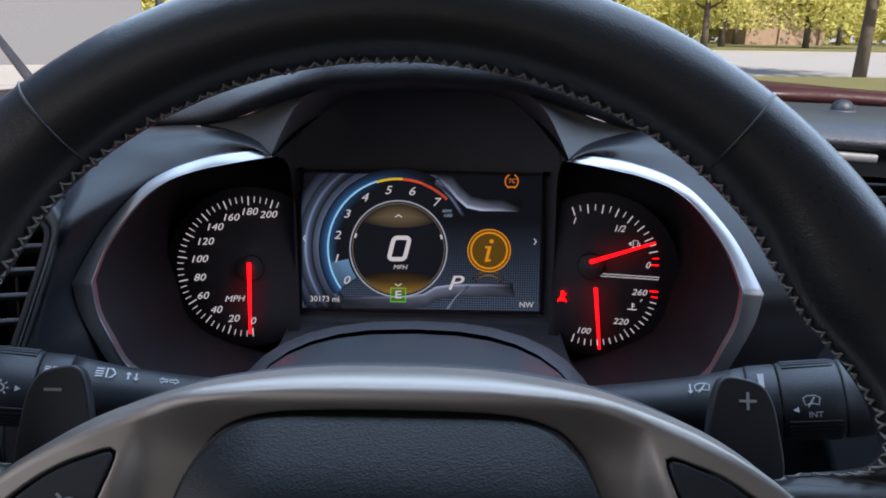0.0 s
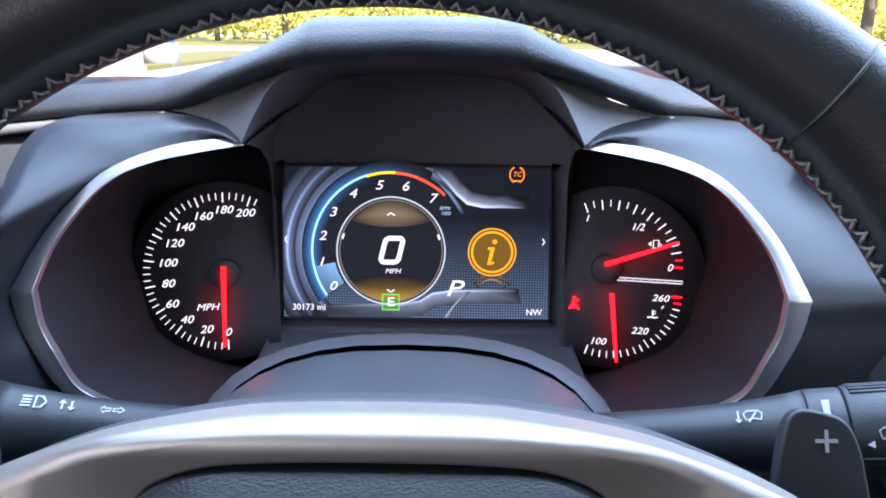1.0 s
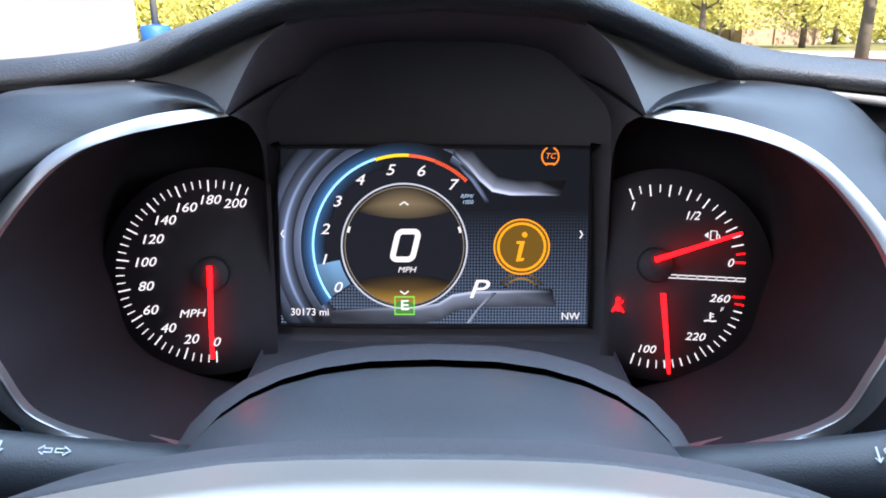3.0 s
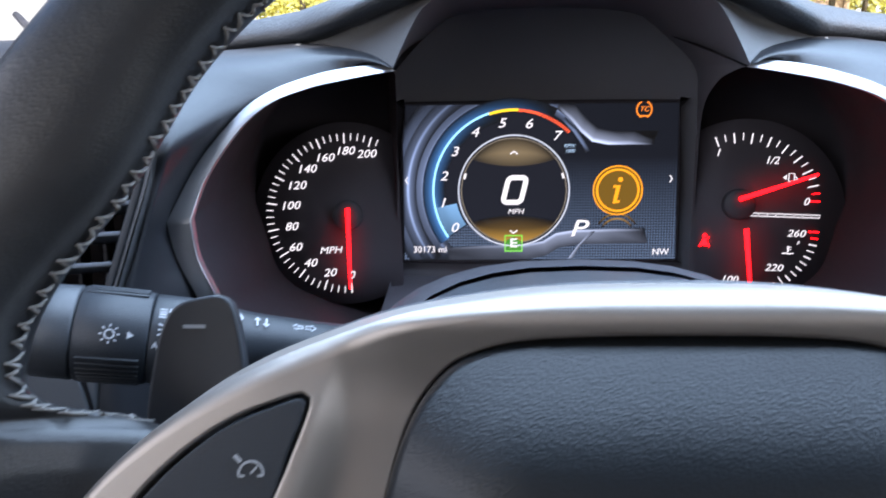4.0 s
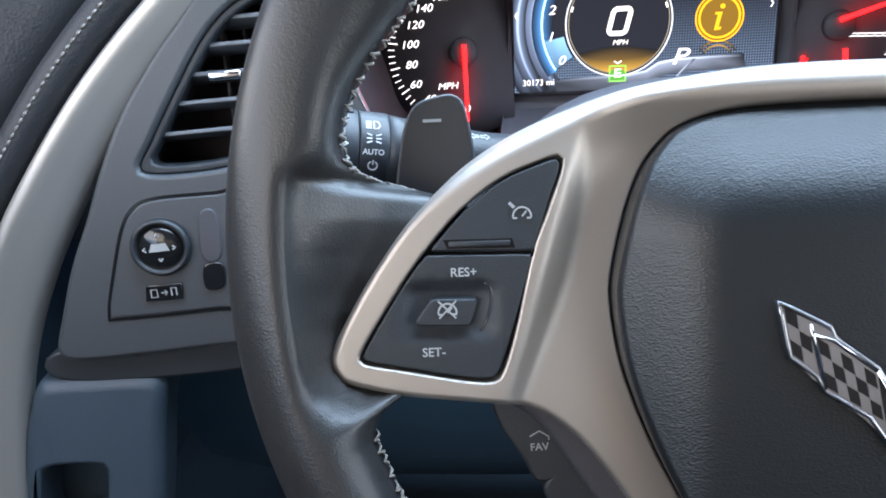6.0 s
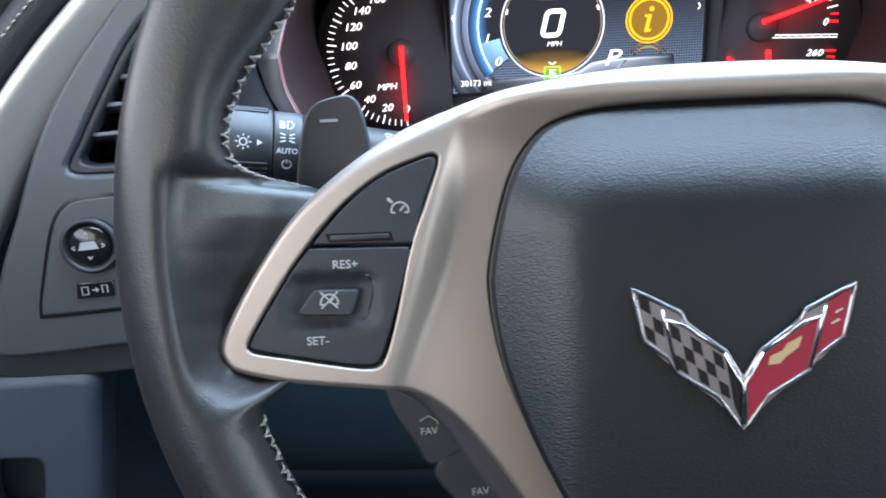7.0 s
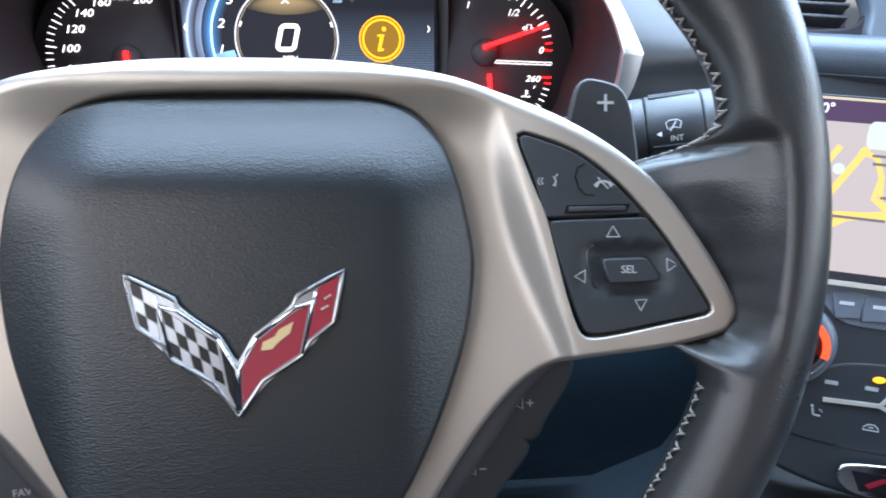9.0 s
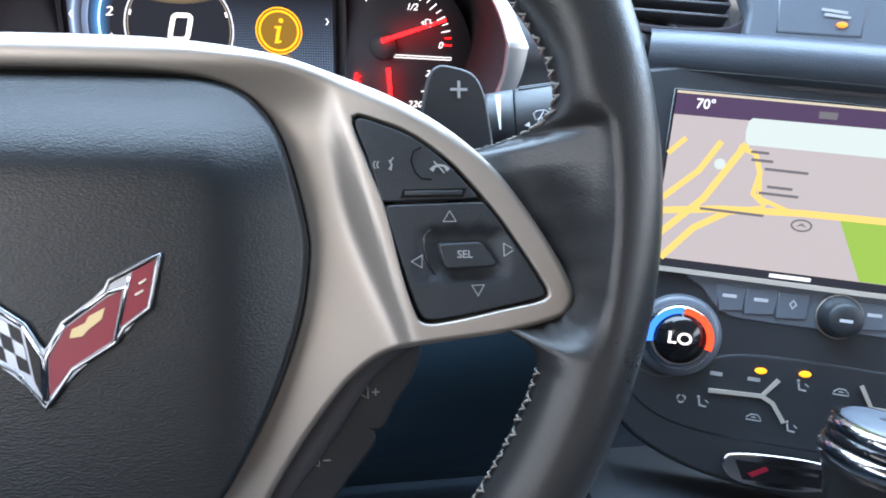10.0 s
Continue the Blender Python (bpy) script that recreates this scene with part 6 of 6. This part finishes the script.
for x, y, kind in ((20, -99, 3), (42, -99, 3), (70, -99.5, 0), (92, -99, 2), (2, -118, 1), (15, -119, 0), (46, -123, 2), (68, -126, 0), (120, -98, 0)):
    part("printed_mark", climate_icon(kind), DIM_MARK, cl, smooth=False, m=at(x, y, 1.3))
# the tray plate under it
tp = thing("console_plate", "small chrome-edged plate on the console", "plate", STACK)
part("plate_frame", plate([(34, -146), (90, -143), (92, -160), (42, -163)], r=1.5, back=-4, step=2), CHROME, tp, m=at(0, 0, 3))
part("plate_field", flat([(38, -149), (88, -146.5), (89, -158), (44, -160.5)], 3.2, 0.3), BLACK_ENAMEL, tp, smooth=False)
part("plate_mark", flat([(46, -156), (56, -150), (58, -152), (49, -158)], 3.6, 0.2), RED_ENAMEL, tp, smooth=False)
part("plate_mark", strip([(62, -151), (86, -150)], 2, 0.2), CHROME, tp, smooth=False, m=at(0, 0, 3.6))
# gear lever
gear = thing("gear_lever", "black leather gear lever with a chrome-ringed top", "gear lever", pose(0.352, 0.215, 0.585, -14, 10))
part("lever_knob", lathe([(14, -80), (16, -40), (22, -12), (26, -2), (27, 3)], 40), RIM, gear)
part("chrome_collar", lathe([(26.5, 2), (29.2, 4), (29.8, 8), (28.8, 11.5), (27.5, 12)], 40), CHROME, gear, "broad chrome collar")
part("black_band", lathe([(27.6, 11.6), (28.2, 13), (27.6, 17.5), (26.5, 18)], 40), GLOSS, gear, "glossy black band")
part("chrome_ring", lathe([(27.0, 17.6), (27.8, 19), (27.0, 23), (24.6, 25.4), (23.6, 24.6)], 40), CHROME, gear, "chrome ring")
part("top_cap", lathe([(24, 23.6), (21, 26), (12, 28.4), (2, 29)], 40), SATIN_KEYS, gear, "glossy grey cap")
part("cap_mark", strip([(-10, -3), (8, 3)], 5, 0.3), GREY, gear, smooth=False, m=at(2, 0, 28.6))
slab("console_base", 0.235, 0.50, -0.60, 0.36, 0.20, 0.50, BLACK, label="black leather centre tunnel", category="console", bevel=25)
# upper right: vent over the display and the button pod
BAND_SKIN = material("blue_grey_leather", (0.045, 0.055, 0.070), 0.42, grain=(("voronoi", 900, 0.15), ("noise", 300, 0.12)))
uv = thing("dash_mid_band", "blue-grey leather dashboard band over the display", "dashboard", STACK)
part("band_lip", sweep([Vector((x, 74.5 - 0.00002 * (x - 60) ** 2, -6 - 0.0008 * (x - 60) ** 2)) * MM for x in range(-48, 241, 16)], 3.0, 8), MATT, uv, "black lower lip")
part("band_seam", sweep([Vector((x, 79.0, 1.2 - 0.0008 * (x - 60) ** 2)) * MM for x in range(-48, 241, 16)], 0.6, 6), GREY, uv)
part("band_skin", loft([[(x * MM, y * MM, (z - 0.00008 * (x - 60) ** 2 * 10) * MM) for x in range(-48, 241, 16)] for y, z in ((74, -20), (76, -2), (82, 4), (90, 7), (98, 5), (102, -2), (104, -20))]), BAND_SKIN, uv)
v2 = thing("air_vent", "black air vent with horizontal slats", "air vent", STACK @ at(-70, 104, -14), group="air vents")
part("vent_frame", plate([(-10, 0), (76, 0), (70, 34), (0, 36)], ([(-2, 4), (68, 4), (63, 30), (4, 32)],), r=1.5, back=-10, step=3), CAVITY, v2)
part("duct", flat([(-10, 0), (76, 0), (70, 34), (0, 36)], -40, 1), CAVITY, v2, smooth=False)
for y in (8, 15, 22, 28):
    part("slat", box(66, 1.8, 18, 0.5, (33, 0, 0)), MATT, v2, m=at(0, y, -12, rx=-10))
pod = thing("button_pod", "dark grey button pod with a small orange lamp", "switch", STACK @ at(0, 104, -4))
part("pod_body", plate([(10, -8), (60, -7), (160, -4), (160, 44), (8, 44), (4, 10)], r=3, back=-20, step=4), SATIN_KEYS, pod)
part("pod_key", plate([(20, 0), (66, 1), (66, 30), (18, 28)], r=1.5, back=-3, step=3, smooth_line=False), SATIN_KEYS, pod, m=at(0, 0, 0.8))
part("lamp", lathe([(1.9, 0), (1.9, 0.6), (0.5, 0.8)], 16), ORANGE_LIT, pod, "small lit orange lamp", m=at(54, 7, 1.6) @ Matrix.Diagonal((1.5, 0.8, 1, 1)))
part("printed_mark", merge(strip([(42, 14.6), (56, 13.6)], 1.5, 0.2), strip([(44, 12.0), (58, 11.0)], 1.5, 0.2)), DIM_MARK, pod, smooth=False, m=at(0, 0, 1.6))
# vent beside the cluster on the far side
v3 = thing("air_vent", "black air vent with horizontal slats", "air vent", pose(0.215, 0.425, 0.79, 76, 0, -10), group="air vents")
VR = [(-6, 30), (8, 32), (70, 30), (84, -8), (52, -2), (24, 8), (8, 20)]
part("duct", merge(flat(VR, -50, 1), loft([[(x * MM, y * MM, z * MM) for x, y in VR] for z in (0, -50)], close_u=True)), CAVITY, v3, smooth=False)
for y, x0 in ((25, 4), (17, 14), (9, 26), (1, 46)):
    part("slat", box(76 - x0, 1.8, 16, 0.5, ((x0 + 76) / 2, 0, 0)), GREY, v3, m=at(0, y, -10, rx=-10))
sensor = thing("sun_sensor", "small dark glass sensor dome on the dashboard", "sensor", pose(0.325, 0.575, 0.842))
part("dome", lathe([(8.6, 0), (8.6, 2.5), (7.8, 6), (5, 8.8), (1.5, 9.8)], 28), BLACK, sensor)
part("dome_ring", lathe([(10, 0), (10, 1.4), (9.0, 2.0), (8.6, 1)], 28), GREY, sensor)
